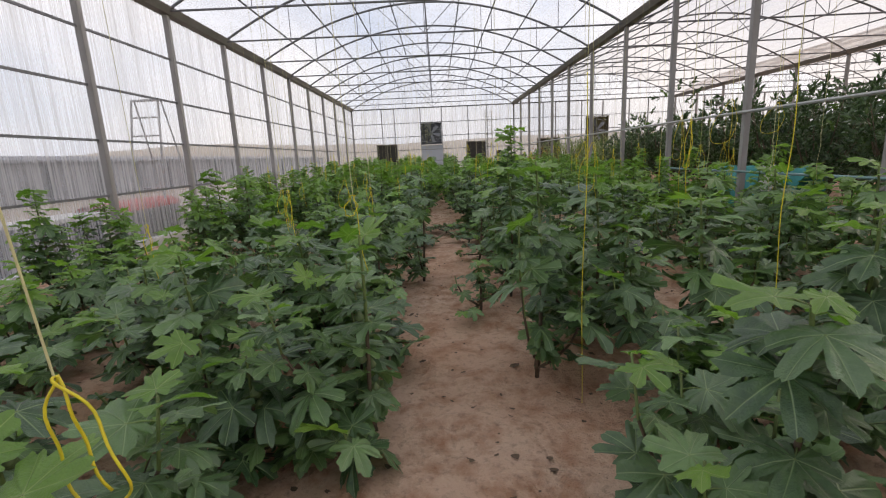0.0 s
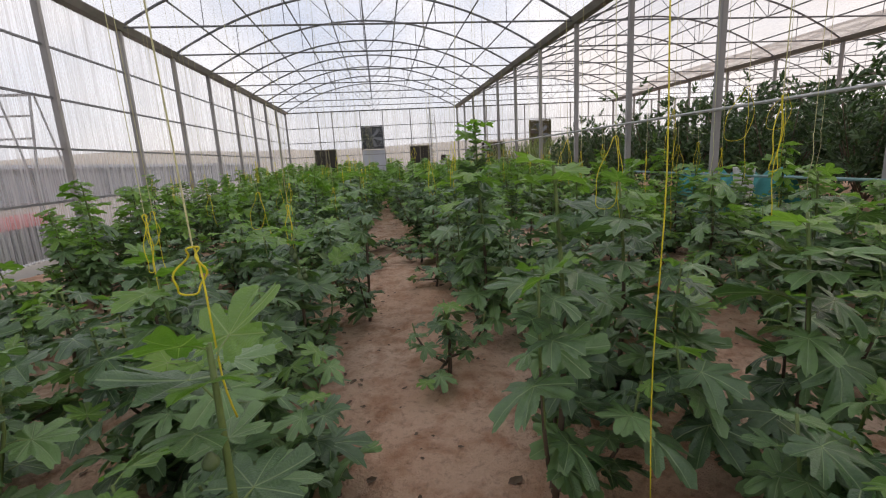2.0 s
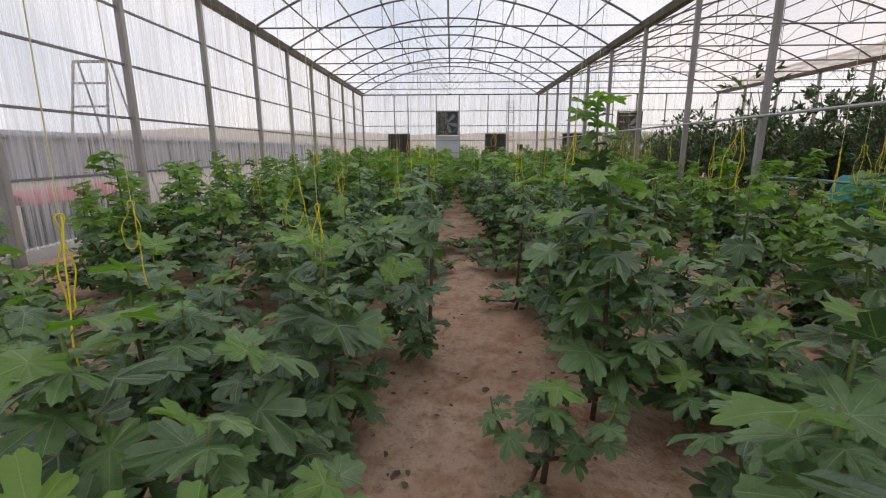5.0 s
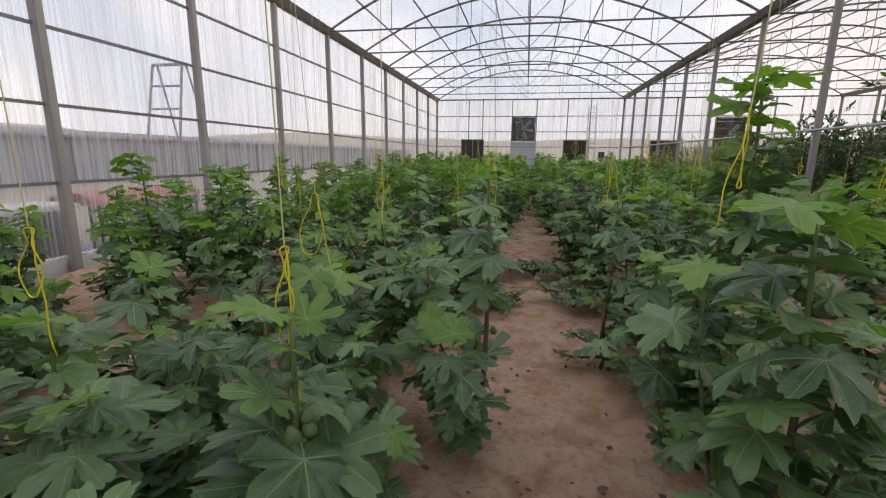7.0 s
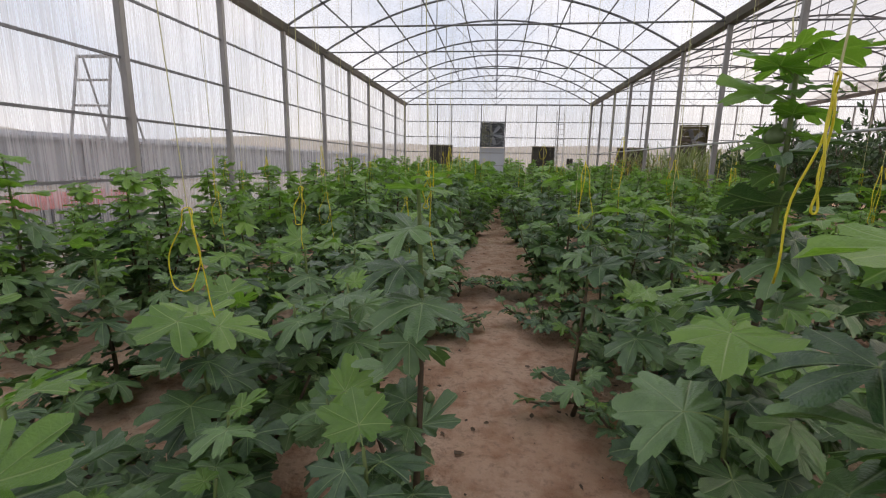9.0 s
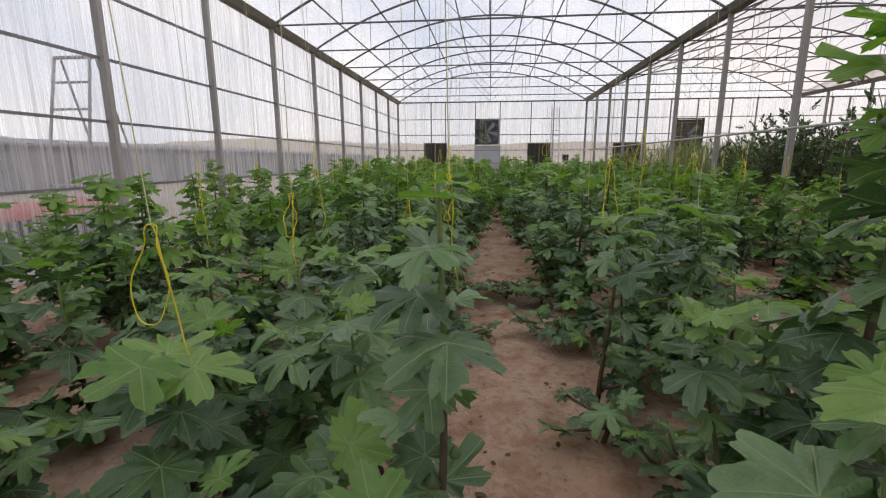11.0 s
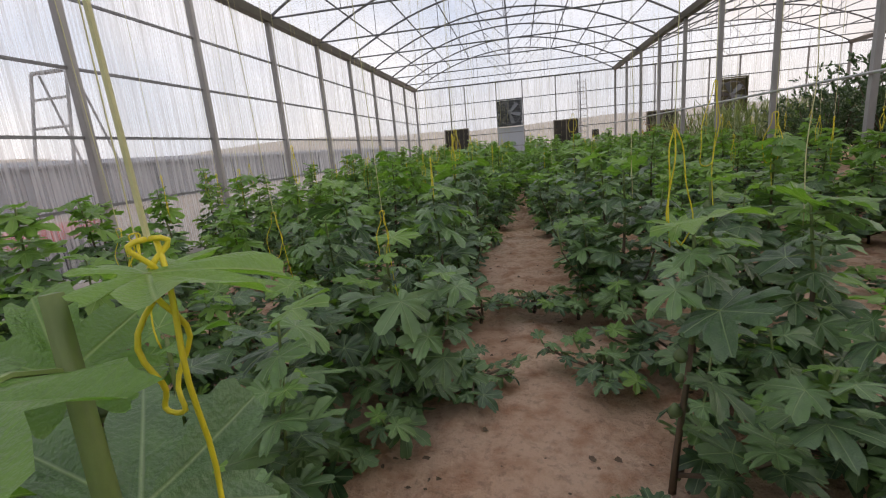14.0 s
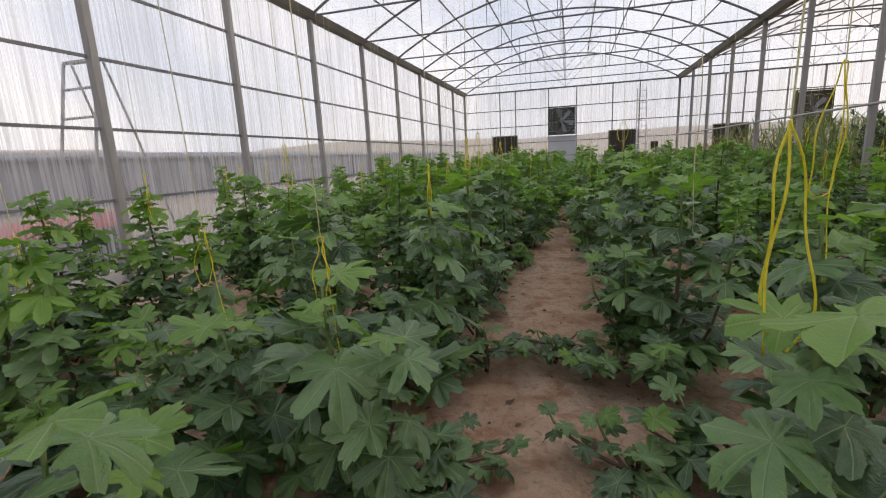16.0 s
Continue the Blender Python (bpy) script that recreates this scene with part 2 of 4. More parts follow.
HILL = surface("dry_hillside", (0.50, 0.42, 0.33), (0.38, 0.33, 0.26), 0.05, 0.95, 0.0, 0.0)
FIELD = surface("outer_ground", (0.36, 0.30, 0.24), (0.27, 0.22, 0.17), 0.2, 0.95, 0.0, 0.3)
RED_CLOTH = surface("faded_red_roll", (0.52, 0.16, 0.14), (0.40, 0.12, 0.11), 4.0, 0.8, 0.0, 0.2)
WHITE_SLAB = surface("white_concrete_slab", (0.66, 0.65, 0.63), (0.52, 0.51, 0.50), 3.0, 0.8, 0.0, 0.1)
TEAL_NET = surface("teal_shade_net", (0.03, 0.20, 0.20), (0.05, 0.28, 0.27), 14.0, 0.8, 0.0, 0.2)
TEAL_PIPE = surface("teal_plastic_pipe", (0.20, 0.34, 0.33), (0.15, 0.27, 0.27), 4.0, 0.5, 0.0, 0.05)
PIPE = surface("pale_grey_pipe", (0.50, 0.50, 0.49), (0.38, 0.38, 0.37), 4.0, 0.45, 0.4, 0.05)


# ---- mesh helpers ----
def finish(name, bm, material, smooth=False):
    me = bpy.data.meshes.new(name)
    bm.to_mesh(me)
    bm.free()
    for mat in material if isinstance(material, (list, tuple)) else (material,):
        me.materials.append(mat)
    if smooth:
        me.polygons.foreach_set("use_smooth", [True] * len(me.polygons))
    return me


def part(name, bm, material, parent=None, label="", smooth=False):
    """Links a bmesh as one mesh object, under a thing or a part."""
    ob = new(name, finish(name, bm, material, smooth) if isinstance(bm, bmesh.types.BMesh) else bm)
    if parent is not None:
        ob.parent = parent
    if label:
        tagged(ob, label)
    return ob


def thing(name, label, category, m=None, group="", kind=""):
    ob = new(name)
    ob.empty_display_size = 0.1
    if m is not None:
        ob.matrix_basis = m
    return tagged(ob, label, category, group, kind)


def box(bm, lo, hi, bevel=0.0):
    lo, hi = Vector(lo), Vector(hi)
    made = bmesh.ops.create_cube(bm, size=1, matrix=Matrix.LocRotScale((lo + hi) / 2, None, hi - lo))
    if bevel:
        edges = {e for v in made["verts"] for e in v.link_edges}
        bmesh.ops.bevel(bm, geom=list(edges), offset=bevel, segments=2, affect="EDGES")
    return bm


def tube(bm, points, radius, sides=6, taper=None):
    """A round bar along a line of points; taper: radius at its end."""
    pts = [Vector(p) for p in points]
    rings, last = [], None
    for i, p in enumerate(pts):
        way = (pts[min(i + 1, len(pts) - 1)] - pts[max(i - 1, 0)]).normalized()
        if last is None:
            a = way.orthogonal().normalized()
        else:
            a = (last - way * last.dot(way)).normalized()
        last = a
        b = way.cross(a)
        r = radius if taper is None else radius + (taper - radius) * i / (len(pts) - 1)
        rings.append([bm.verts.new(p + r * (math.cos(k * math.tau / sides) * a + math.sin(k * math.tau / sides) * b)) for k in range(sides)])
    faces = []
    for r0, r1 in zip(rings, rings[1:]):
        for k in range(sides):
            faces.append(bm.faces.new((r0[k], r0[(k + 1) % sides], r1[(k + 1) % sides], r1[k])))
    faces.append(bm.faces.new(rings[0][::-1]))
    faces.append(bm.faces.new(rings[-1]))
    return faces


def bar(points, radius, sides=6, taper=None):
    bm = bmesh.new()
    tube(bm, points, radius, sides, taper)
    return bm


def boxed(lo, hi, bevel=0.0):
    return box(bmesh.new(), lo, hi, bevel)


# ---- ground ----
def outer_ground():
    bm = bmesh.new()
    bmesh.ops.create_grid(bm, x_segments=8, y_segments=8, size=900)
    ob = part("ground", bm, FIELD)
    ob.location = (0, 0, -0.12)
    tagged(ob, "pale dry earth spreading round the greenhouse", "ground", kind="structure")


def soil_height(x, y):
    return 0.035 * noise.noise(Vector((x * 0.8, y * 0.8, 0))) + 0.030 * noise.noise(Vector((x * 3.1, y * 3.1, 4))) + 0.022 * noise.noise(Vector((x * 8, y * 8, 8)))


def soil_floor(x0, x1, y0, y1, step, label):
    nx, ny = int((x1 - x0) / step), int((y1 - y0) / step)
    verts, faces = [], []
    for j in range(ny + 1):
        for i in range(nx + 1):
            x, y = x0 + (x1 - x0) * i / nx, y0 + (y1 - y0) * j / ny
            verts.append((x, y, soil_height(x, y)))
    for j in range(ny):
        for i in range(nx):
            a = j * (nx + 1) + i
            faces.append((a, a + 1, a + nx + 2, a + nx + 1))
    me = bpy.data.meshes.new("floor")
    me.from_pydata(verts, [], faces)
    me.materials.append(SOIL)
    me.polygons.foreach_set("use_smooth", [True] * len(me.polygons))
    tagged(new("floor", me), label, "soil floor", kind="structure")


outer_ground()
soil_floor(WEST + 0.08, MID + 0.6, SOUTH + 0.1, NORTH - 0.1, 0.06, "bare reddish sandy soil, trodden between the fig rows")
soil_floor(MID + 0.6, 27.9, SOUTH + 0.1, NORTH - 0.1, 0.4, "bare sandy soil under dense citrus trees")


# ---- walls: posts, girts and corrugated sheets ----
def corrugated(width, height, pitch=0.11, depth=0.011):
    """A hanging sheet of wavy plastic along x, rising from z = 0."""
    bm = bmesh.new()
    n = max(8, int(width / pitch) * 4)
    cols = []
    for i in range(n + 1):
        x = width * i / n
        y = depth * math.sin(i * math.tau / 4 + 0.4)
        cols.append([bm.verts.new((x, y, z)) for z in (0, height)])
    for a, b in zip(cols, cols[1:]):
        bm.faces.new((a[0], b[0], b[1], a[1]))
    return bm


def west_wall(x, name, outward, label):
    wall = thing(name, label, "greenhouse wall", kind="structure")
    levels = (0.0, *GIRTS, GUTTER - 0.06)
    for y in POSTS:
        part("post", boxed((x - 0.05, y - 0.055, -0.1), (x + 0.055, y + 0.055, GUTTER - 0.055), 0.008), POST, wall)
    for z in GIRTS:
        for a, b in zip(POSTS, POSTS[1:]):
            part("girt", boxed((x - 0.015 + outward * 0.02, a + 0.056, z - 0.02), (x + 0.015 + outward * 0.02, b - 0.056, z + 0.02)), STEEL_DARK, wall)
    part("base_kerb", boxed((x - 0.08 + outward * 0.12, SOUTH, -0.12), (x + 0.06 + outward * 0.12, NORTH, 0.16), 0.01), WHITE_SLAB, wall, "low concrete kerb")
    for a, b in zip(POSTS, POSTS[1:]):
        sheet = finish("sheet", corrugated(b - a - 0.004, GUTTER - 0.2), SHEET, True)
        ob = part("sheet", sheet, None, wall)
        ob.matrix_basis = pose(x + outward * 0.062, a + 0.002, 0.14, 0, 0, 90)
    return wall


west_wall(WEST, "wall_west", -1, "side wall of clear corrugated plastic on grey steel posts")
west_wall(28.04, "wall_east", 1, "far side wall of clear corrugated plastic on steel posts")


def gable_wall(y, name, outward, label):
    wall = thing(name, label, "greenhouse wall", kind="structure")
    for bay in range(3):
        x0 = WEST + bay * ARCH
        stations = [x0 + d for d in (0, 2.01, 2.87, 4.65, 6.10, 7.9, 9.2, ARCH)]
        for k, x in enumerate(stations[:-1] if bay < 2 else stations):
            w = 0.05 if k in (0, 7) else 0.028
            part("post", boxed((x - w, y - 0.045, -0.1), (x + w, y + 0.045, GUTTER + 0.02), 0.006), POST, wall)
        for z in (*GIRTS, GUTTER):
            part("girt", boxed((x0 + 0.051, y - 0.017 + outward * 0.02, z - 0.022), (x0 + ARCH - 0.051, y + 0.017 + outward * 0.02, z + 0.022)), STEEL_DARK, wall)
        for a, b in zip(stations, stations[1:]):
            ob = part("sheet", finish("sheet", corrugated(b - a - 0.004, GUTTER - 0.14), SHEET, True), None, wall)
            ob.matrix_basis = pose(a + 0.002, y + outward * 0.062, 0.14)
        bm = bmesh.new()
        n, base, tops = 24, [], []
        for i in range(n + 1):
            u = i / n
            base.append(bm.verts.new((x0 + ARCH * u, y + outward * 0.05, GUTTER)))
            tops.append(bm.verts.new((x0 + ARCH * u, y + outward * 0.05, GUTTER + RISE * 4 * u * (1 - u) + 0.001)))
        for i in range(n):
            bm.faces.new((base[i], base[i + 1], tops[i + 1], tops[i]))
        part("gable_film", bm, ROOF_FILM, wall)
    return wall


gable_wall(NORTH, "wall_north", 1, "end wall of clear corrugated sheets with fans and vents")
gable_wall(SOUTH, "wall_south", -1, "end wall of clear corrugated sheets on steel posts")


# ---- roof ----
def arch_z(u):
    return GUTTER + RISE * 4 * u * (1 - u)


def roof_film():
    bm = bmesh.new()
    n, m = 28, 60
    for bay in range(3):
        x0 = WEST + bay * ARCH
        rows = [[bm.verts.new((x0 + ARCH * i / n, SOUTH - 0.05 + (NORTH - SOUTH + 0.1) * j / m,
                               arch_z(i / n) + 0.035 + 0.012 * noise.noise(Vector((i * 0.7, j * 0.9, bay))))) for i in range(n + 1)] for j in range(m + 1)]
        for r, s in zip(rows, rows[1:]):
            for i in range(n):
                bm.faces.new((r[i], r[i + 1], s[i + 1], s[i])).material_index = 1 if bay else 0
    tagged(part("ceiling", bm, (ROOF_FILM, WARM_FILM), None, "", True), "arched clear plastic film roof letting in daylight", "greenhouse roof", kind="structure")


def roof_truss():
    """One arched truss, at x = 0 to the bay's width."""
    t = thing("roof_truss", "arched grey steel tube roof truss with thin struts", "roof truss", pose(0, 0, 0), "trusses under the roof")
    part("top_chord", bar([(ARCH * i / 24, 0, arch_z(i / 24)) for i in range(25)], 0.031, 6), STEEL_DARK, t)
    part("bottom_chord", bar([(0, 0, GUTTER + 0.02), (ARCH, 0, GUTTER + 0.02)], 0.023, 6), STEEL_DARK, t)
    for u in (0.17, 0.335, 0.5, 0.665, 0.83):
        part("strut", bar([(ARCH * u, 0, GUTTER + 0.02), (ARCH * u, 0, arch_z(u))], 0.010, 5), STEEL_DARK, t)
    for s in (-1, 1):
        part("brace", bar([(ARCH * 0.5, 0, GUTTER + 0.02), (ARCH * (0.5 + s * 0.14), 0, arch_z(0.5 + s * 0.14))], 0.010, 5), STEEL_DARK, t)
    return t


roof_film()
truss = roof_truss()
truss.matrix_basis = pose(WEST, POSTS[0] + 0.1, 0)
for bay in range(3):
    for n, y in enumerate(POSTS):
        if bay or n:
            copy_thing(truss, pose(WEST + bay * ARCH, y + (0.1 if n == 0 else -0.1 if y == NORTH else 0), 0))
for bay in range(3):
    for k in range(1, 10):
        u = k / 10
        ob = part("purlin", bar([(WEST + ARCH * (bay + u), SOUTH, arch_z(u) + 0.012), (WEST + ARCH * (bay + u), NORTH, arch_z(u) + 0.012)], 0.023, 6), STEEL_DARK)
        tagged(ob, "thin grey steel purlin running along the roof", "purlin", "purlins under the roof film", "structure")


def gutter(x):
    bm = bmesh.new()
    profile = [(-0.17, 0.10), (-0.17, 0.085), (-0.10, -0.05), (0.10, -0.05), (0.17, 0.085), (0.17, 0.10), (0.155, 0.10), (0.09, -0.035), (-0.09, -0.035), (-0.155, 0.10)]
    ends = [[bm.verts.new((x + a, y, GUTTER + b)) for a, b in profile] for y in (SOUTH, NORTH)]
    n = len(profile)
    for k in range(n):
        bm.faces.new((ends[0][k], ends[0][(k + 1) % n], ends[1][(k + 1) % n], ends[1][k]))
    tagged(part("gutter", bm, GUTTER_MAT), "dark weathered sheet-metal gutter between the roof arches", "gutter", kind="structure")


for x in (WEST, MID, EAST, 28.04):
    gutter(x)

# posts that carry the inner gutters, with the rail between them
for x in (MID, EAST):
    for y in POSTS[1:-1]:
        ob = part("post", boxed((x - 0.05, y - 0.05, -0.1), (x + 0.05, y + 0.05, GUTTER - 0.05), 0.008), POST)
        tagged(ob, "grey steel post standing in the soil under a gutter", "post", "posts under the inner gutters", "structure")
rail = part("rail", bar([(MID - 0.075, SOUTH + 0.1, 2.02), (MID - 0.075, NORTH - 0.1, 2.02)], 0.024, 8), PIPE)
tagged(rail, "pale grey steel pipe rail fixed along the inner posts", "rail", kind="structure")
rail = part("rail", bar([(MID - 0.075, SOUTH + 0.1, 1.02), (MID - 0.075, 9.9, 1.02)], 0.02, 8), TEAL_PIPE)
tagged(rail, "thin teal plastic pipe along the inner posts", "pipe", kind="structure")


# ---- fig plants ----
def lobe_outline(depth, wide, rng, count):
    """Half outline of a five-lobed fig leaf about the end of its stalk, as angle and reach."""
    lobes = [(c + rng.uniform(-4, 4) if c else 0, length * rng.uniform(0.92, 1.06), spread) for c, length, spread in ((0, 1.0, 25), (50, 0.94, 25), (100, 0.74, 26), (146, 0.52, 24))]
    wave = rng.uniform(0, math.tau)
    half = []
    for k in range(count):
        a = 174 * k / (count - 1)
        reach = 0.14
        for n, (centre, length, spread) in enumerate(lobes):
            d = abs(a - centre) / (spread * wide)
            cut = depth * (1.0, 0.95, 0.7, 0.45)[n]
            blunt = 1 - 0.24 * min(d, 1) ** 1.2
            sinus = max(0.0, min(1.0, (d - 0.60) / 0.40)) ** 1.4
            if d < 1.25:
                reach = max(reach, length * (blunt - (blunt - (1 - cut)) * sinus))
        if a > 160:
            reach *= 1 - 0.5 * (a - 160) / 14
        teeth = 0.050 * math.sin(a * 0.40 + wave) + 0.030 * math.sin(a * 0.85 + 2 * wave)
        half.append((radians(a), reach * (1 + teeth + 0.03 * rng.uniform(-1, 1))))
    return half


def leaf_mesh(name, materials, seed, depth, wide, droop, ring, stalk, tilt):
    """A fig leaf, 1 m long from the end of its stalk; the stalk starts at x = 0 and the blade hangs from its end by tilt degrees."""
    rng = random.Random(seed)
    count = 39 if ring else 22
    left, right = lobe_outline(depth, wide, rng, count), lobe_outline(depth, wide, rng, count)
    outline = [(a, r) for a, r in left] + [(-a, r) for a, r in right[:0:-1]]
    twist = rng.uniform(-0.22, 0.22)
    ct, st = math.cos(radians(tilt)), math.sin(radians(tilt))

    def bend(a, r):
        lobe = min((abs(abs(a) - radians(c)) for c in (0, 50, 100, 146)))
        fold = 0.26 * r * min(lobe, 0.35)
        return (fold - droop * r * r + twist * r * math.sin(a) * r + 0.13 * r * r * math.sin(3 * a + seed) + 0.045 * r * math.sin(11 * a + 2 * seed))

    bm = bmesh.new()
    layer = bm.loops.layers.uv.new("UVMap")
    flat = {}

    def vert(a, r):
        x, y, z = r * math.cos(a), r * math.sin(a), bend(a, r)
        v = bm.verts.new((stalk + x * ct + z * st, y, z * ct - x * st))
        flat[v] = (x, y)
        return v

    hub = bm.verts.new((stalk, 0, 0))
    flat[hub] = (0, 0)
    rim = [vert(a, r) for a, r in outline]
    faces, n = [], len(rim)
    rings = [[hub] * n]
    for frac in ((0.4, 0.72) if ring else ()):
        rings.append([vert(a, r * frac) for a, r in outline])
    rings.append(rim)
    for inner, outer in zip(rings, rings[1:]):
        for k in range(n):
            j = (k + 1) % n
            if inner[0] is hub:
                faces.append(bm.faces.new((hub, outer[k], outer[j])))
            else:
                faces.append(bm.faces.new((inner[k], outer[k], outer[j], inner[j])))
    for f in faces:
        f.smooth = True
        for loop in f.loops:
            loop[layer].uv = flat[loop.vert]
    for f in tube(bm, [(0, 0, -0.03), (stalk * 0.5, 0, 0.03), (stalk + 0.02, 0, -0.008)], 0.015, 3 if not ring else 5):
        f.material_index = 1
    return finish(name, bm, materials)


SHAPES = ((0.62, 1.0, 0.20), (0.54, 1.01, 0.10), (0.70, 0.97, 0.34), (0.46, 1.03, 0.16), (0.66, 0.99, 0.04), (0.72, 0.96, 0.26), (0.58, 1.0, 0.30))
TILTS = (12, 2, 24, 8, -6, 17, 32)
NEAR_OLD = [leaf_mesh("leaf", (OLD_A, PETIOLE), n, *s, True, 0.5, TILTS[n]) for n, s in enumerate(SHAPES)]
NEAR_YOUNG = [leaf_mesh("leaf", (YOUNG_A, PETIOLE), n + 20, s[0], s[1], s[2] * 0.5, True, 0.5, TILTS[n] * 0.8) for n, s in enumerate(SHAPES)]
FAR_LEAF = [leaf_mesh("massed_leaf", (OLD_B,), n, *s, False, 0.5, TILTS[n]) for n, s in enumerate(SHAPES)]


def fig_shape(rng, height, bushy=1.0, fresh=0.87, gap=0.042, leaf=1.0, upright=1.0):
    """Shoots as lists of points, and leaves as (matrix, size, young)."""
    shoots, leaves = [], []
    lean = Vector((rng.uniform(-0.10, 0.10), rng.uniform(-0.10, 0.10), 0)) * upright
    main = [Vector((lean.x * u + 0.03 * math.sin(3 * u + lean.x * 40), lean.y * u + 0.03 * math.cos(4 * u + lean.y * 30) - 0.03, height * u)) for u in (0, 0.15, 0.3, 0.45, 0.6, 0.75, 0.9, 1.0)]
    shoots.append((main, 0.016, 0.006, 1.0))
    count = rng.choice((4, 5, 6, 6))
    start = rng.uniform(0, math.tau)
    for k in range(count):
        a = start + k * math.tau / count + rng.uniform(-0.35, 0.35)
        reach, top, z0 = rng.uniform(0.26, 0.54) * bushy, rng.uniform(0.22, 0.95) * min(height, 1.2), rng.uniform(0.04, 0.16)
        way = Vector((math.cos(a), math.sin(a), 0))
        pts = [way * (reach * math.sin(u * math.pi / 2)) + Vector((0, 0, z0 + (top - z0) * u ** 1.35)) for u in (0, 0.25, 0.5, 0.75, 1.0)]
        shoots.append((pts, 0.011, 0.005, 0.85))
    for which, (pts, _, _, vigour) in enumerate(shoots):
        length = sum((b - a).length for a, b in zip(pts, pts[1:]))
        turn = rng.uniform(0, math.tau)
        d = 0.16
        while d < length + 0.001:
            s, at = d, pts[-1]
            for a, b in zip(pts, pts[1:]):
                step = (b - a).length
                if s <= step:
                    at = a.lerp(b, s / step)
                    break
                s -= step
            u = d / length
            turn += radians(137.5) + rng.uniform(-0.3, 0.3)
            young = u > fresh and vigour > 0.9 or u > fresh + 0.05
            tip = max(0.0, (u - 0.72) / 0.28)
            size = leaf * vigour * rng.choice((rng.uniform(0.085, 0.14), rng.uniform(0.13, 0.205))) * (1 - 0.20 * tip) * (0.8 + 0.3 * min(1, u * 3))
            rise = rng.uniform(-14, 24) + 13 * tip
            roll = rng.uniform(-24, 24)
            m = Matrix.Translation(at) @ Euler((0, 0, turn)).to_matrix().to_4x4() @ Euler((radians(roll), radians(-rise), 0)).to_matrix().to_4x4()
            leaves.append((m, size, young, which))
            d += gap * rng.uniform(0.8, 1.25) * (1 - 0.35 * tip)
    return shoots, leaves


def stem_mesh(shoots, name="stem"):
    bm = bmesh.new()
    for pts, r0, r1, _ in shoots:
        faces = tube(bm, pts, r0, 5, r1)
        for f in faces[int(len(faces) * 0.62):]:
            f.material_index = 1
    return finish(name, bm, (STEM, GREEN_STEM), True)


def fruit_mesh():
    bm = bmesh.new()
    bmesh.ops.create_uvsphere(bm, u_segments=8, v_segments=6, radius=0.025)
    for v in bm.verts:
        v.co.z *= 1.25 if v.co.z > 0 else 1.0
        if v.co.z > 0.012:
            v.co.x *= 0.7
            v.co.y *= 0.7
    return finish("fig_fruit", bm, FRUIT, True)


FRUIT_MESH = fruit_mesh()


def camera_path_x(y):
    """The x of the camera's path at y."""
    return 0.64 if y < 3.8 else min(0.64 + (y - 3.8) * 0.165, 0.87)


def near_camera_path(p, size=0.0):
    """Whether a leaf of that size would stand in the camera's way."""
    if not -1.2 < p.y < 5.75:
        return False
    side = abs(p.x - camera_path_x(p.y))
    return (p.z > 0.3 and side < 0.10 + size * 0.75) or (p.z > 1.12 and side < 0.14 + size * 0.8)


def on_path(p):
    """The three bare strips between the rows."""
    main = 0.85 if p.y < 5.5 else 0.95 if p.y < 7.0 else max(0.64, 0.95 - (p.y - 7.0) * 0.5)
    return p.z < 0.75 and (abs(p.x - main) < 0.38 or abs(p.x - 2.98) < 0.24 or (abs(p.x + 1.97) < 0.20 and p.y > 3))


def near_fig(x, y, height, seed, bushy=1.0, extra="", low=False):
    rng = random.Random(seed)
    tall = height > 1.6
    shoots, leaves = fig_shape(rng, height, bushy, 0.84 if tall else 0.91, 0.030 if tall else 0.045, 0.68 if low else 0.86 if tall else 1.0, 0.3)
    # side shoots reaching a bare strip or the camera path are left out
    cut = {n for n, s in enumerate(shoots) if n and not low and (on_path(s[0][-1] * 0.75 + Vector((x, y, 0))) or near_camera_path(s[0][-1] + Vector((x, y, 0)), 0.12))}
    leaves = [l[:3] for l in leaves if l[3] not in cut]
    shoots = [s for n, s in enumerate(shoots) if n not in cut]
    label = extra or rng.choice(("leafy young fig tree with broad lobed leaves, rooted in soil", "bushy green fig tree with pale new tip leaves, in soil", "dark-leaved fig tree tied up to a hanging string"))
    ob = thing("fig_tree", label, "fig tree", pose(x, y, 0.0, 0, 0, 0), "fig trees planted in rows")
    part("stem", stem_mesh(shoots), None, ob)
    for m, size, young in leaves:
        centre = Vector((x, y, 0)) + m @ Vector((size * 0.95, 0, 0))
        # leaves in the camera's way or over a bare strip are left out
        if near_camera_path(centre, size) or centre.z < 0.04 or (not low and on_path(centre)):
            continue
        leaf = part("leaf", rng.choice(NEAR_YOUNG if young else NEAR_OLD), None, ob)
        leaf.matrix_basis = m @ Matrix.Scale(size, 4)
    pts = shoots[0][0]
    for k in range(rng.randint(3, 8)):
        i = rng.randint(2, 5)
        a = rng.uniform(0, math.tau)
        fig = part("fig_fruit", FRUIT_MESH, None, ob)
        fig.matrix_basis = Matrix.Translation(pts[i].lerp(pts[i + 1], rng.random()) + 0.032 * Vector((math.cos(a), math.sin(a), 0))) @ Matrix.Scale(rng.uniform(0.7, 1.15), 4)
    return pts


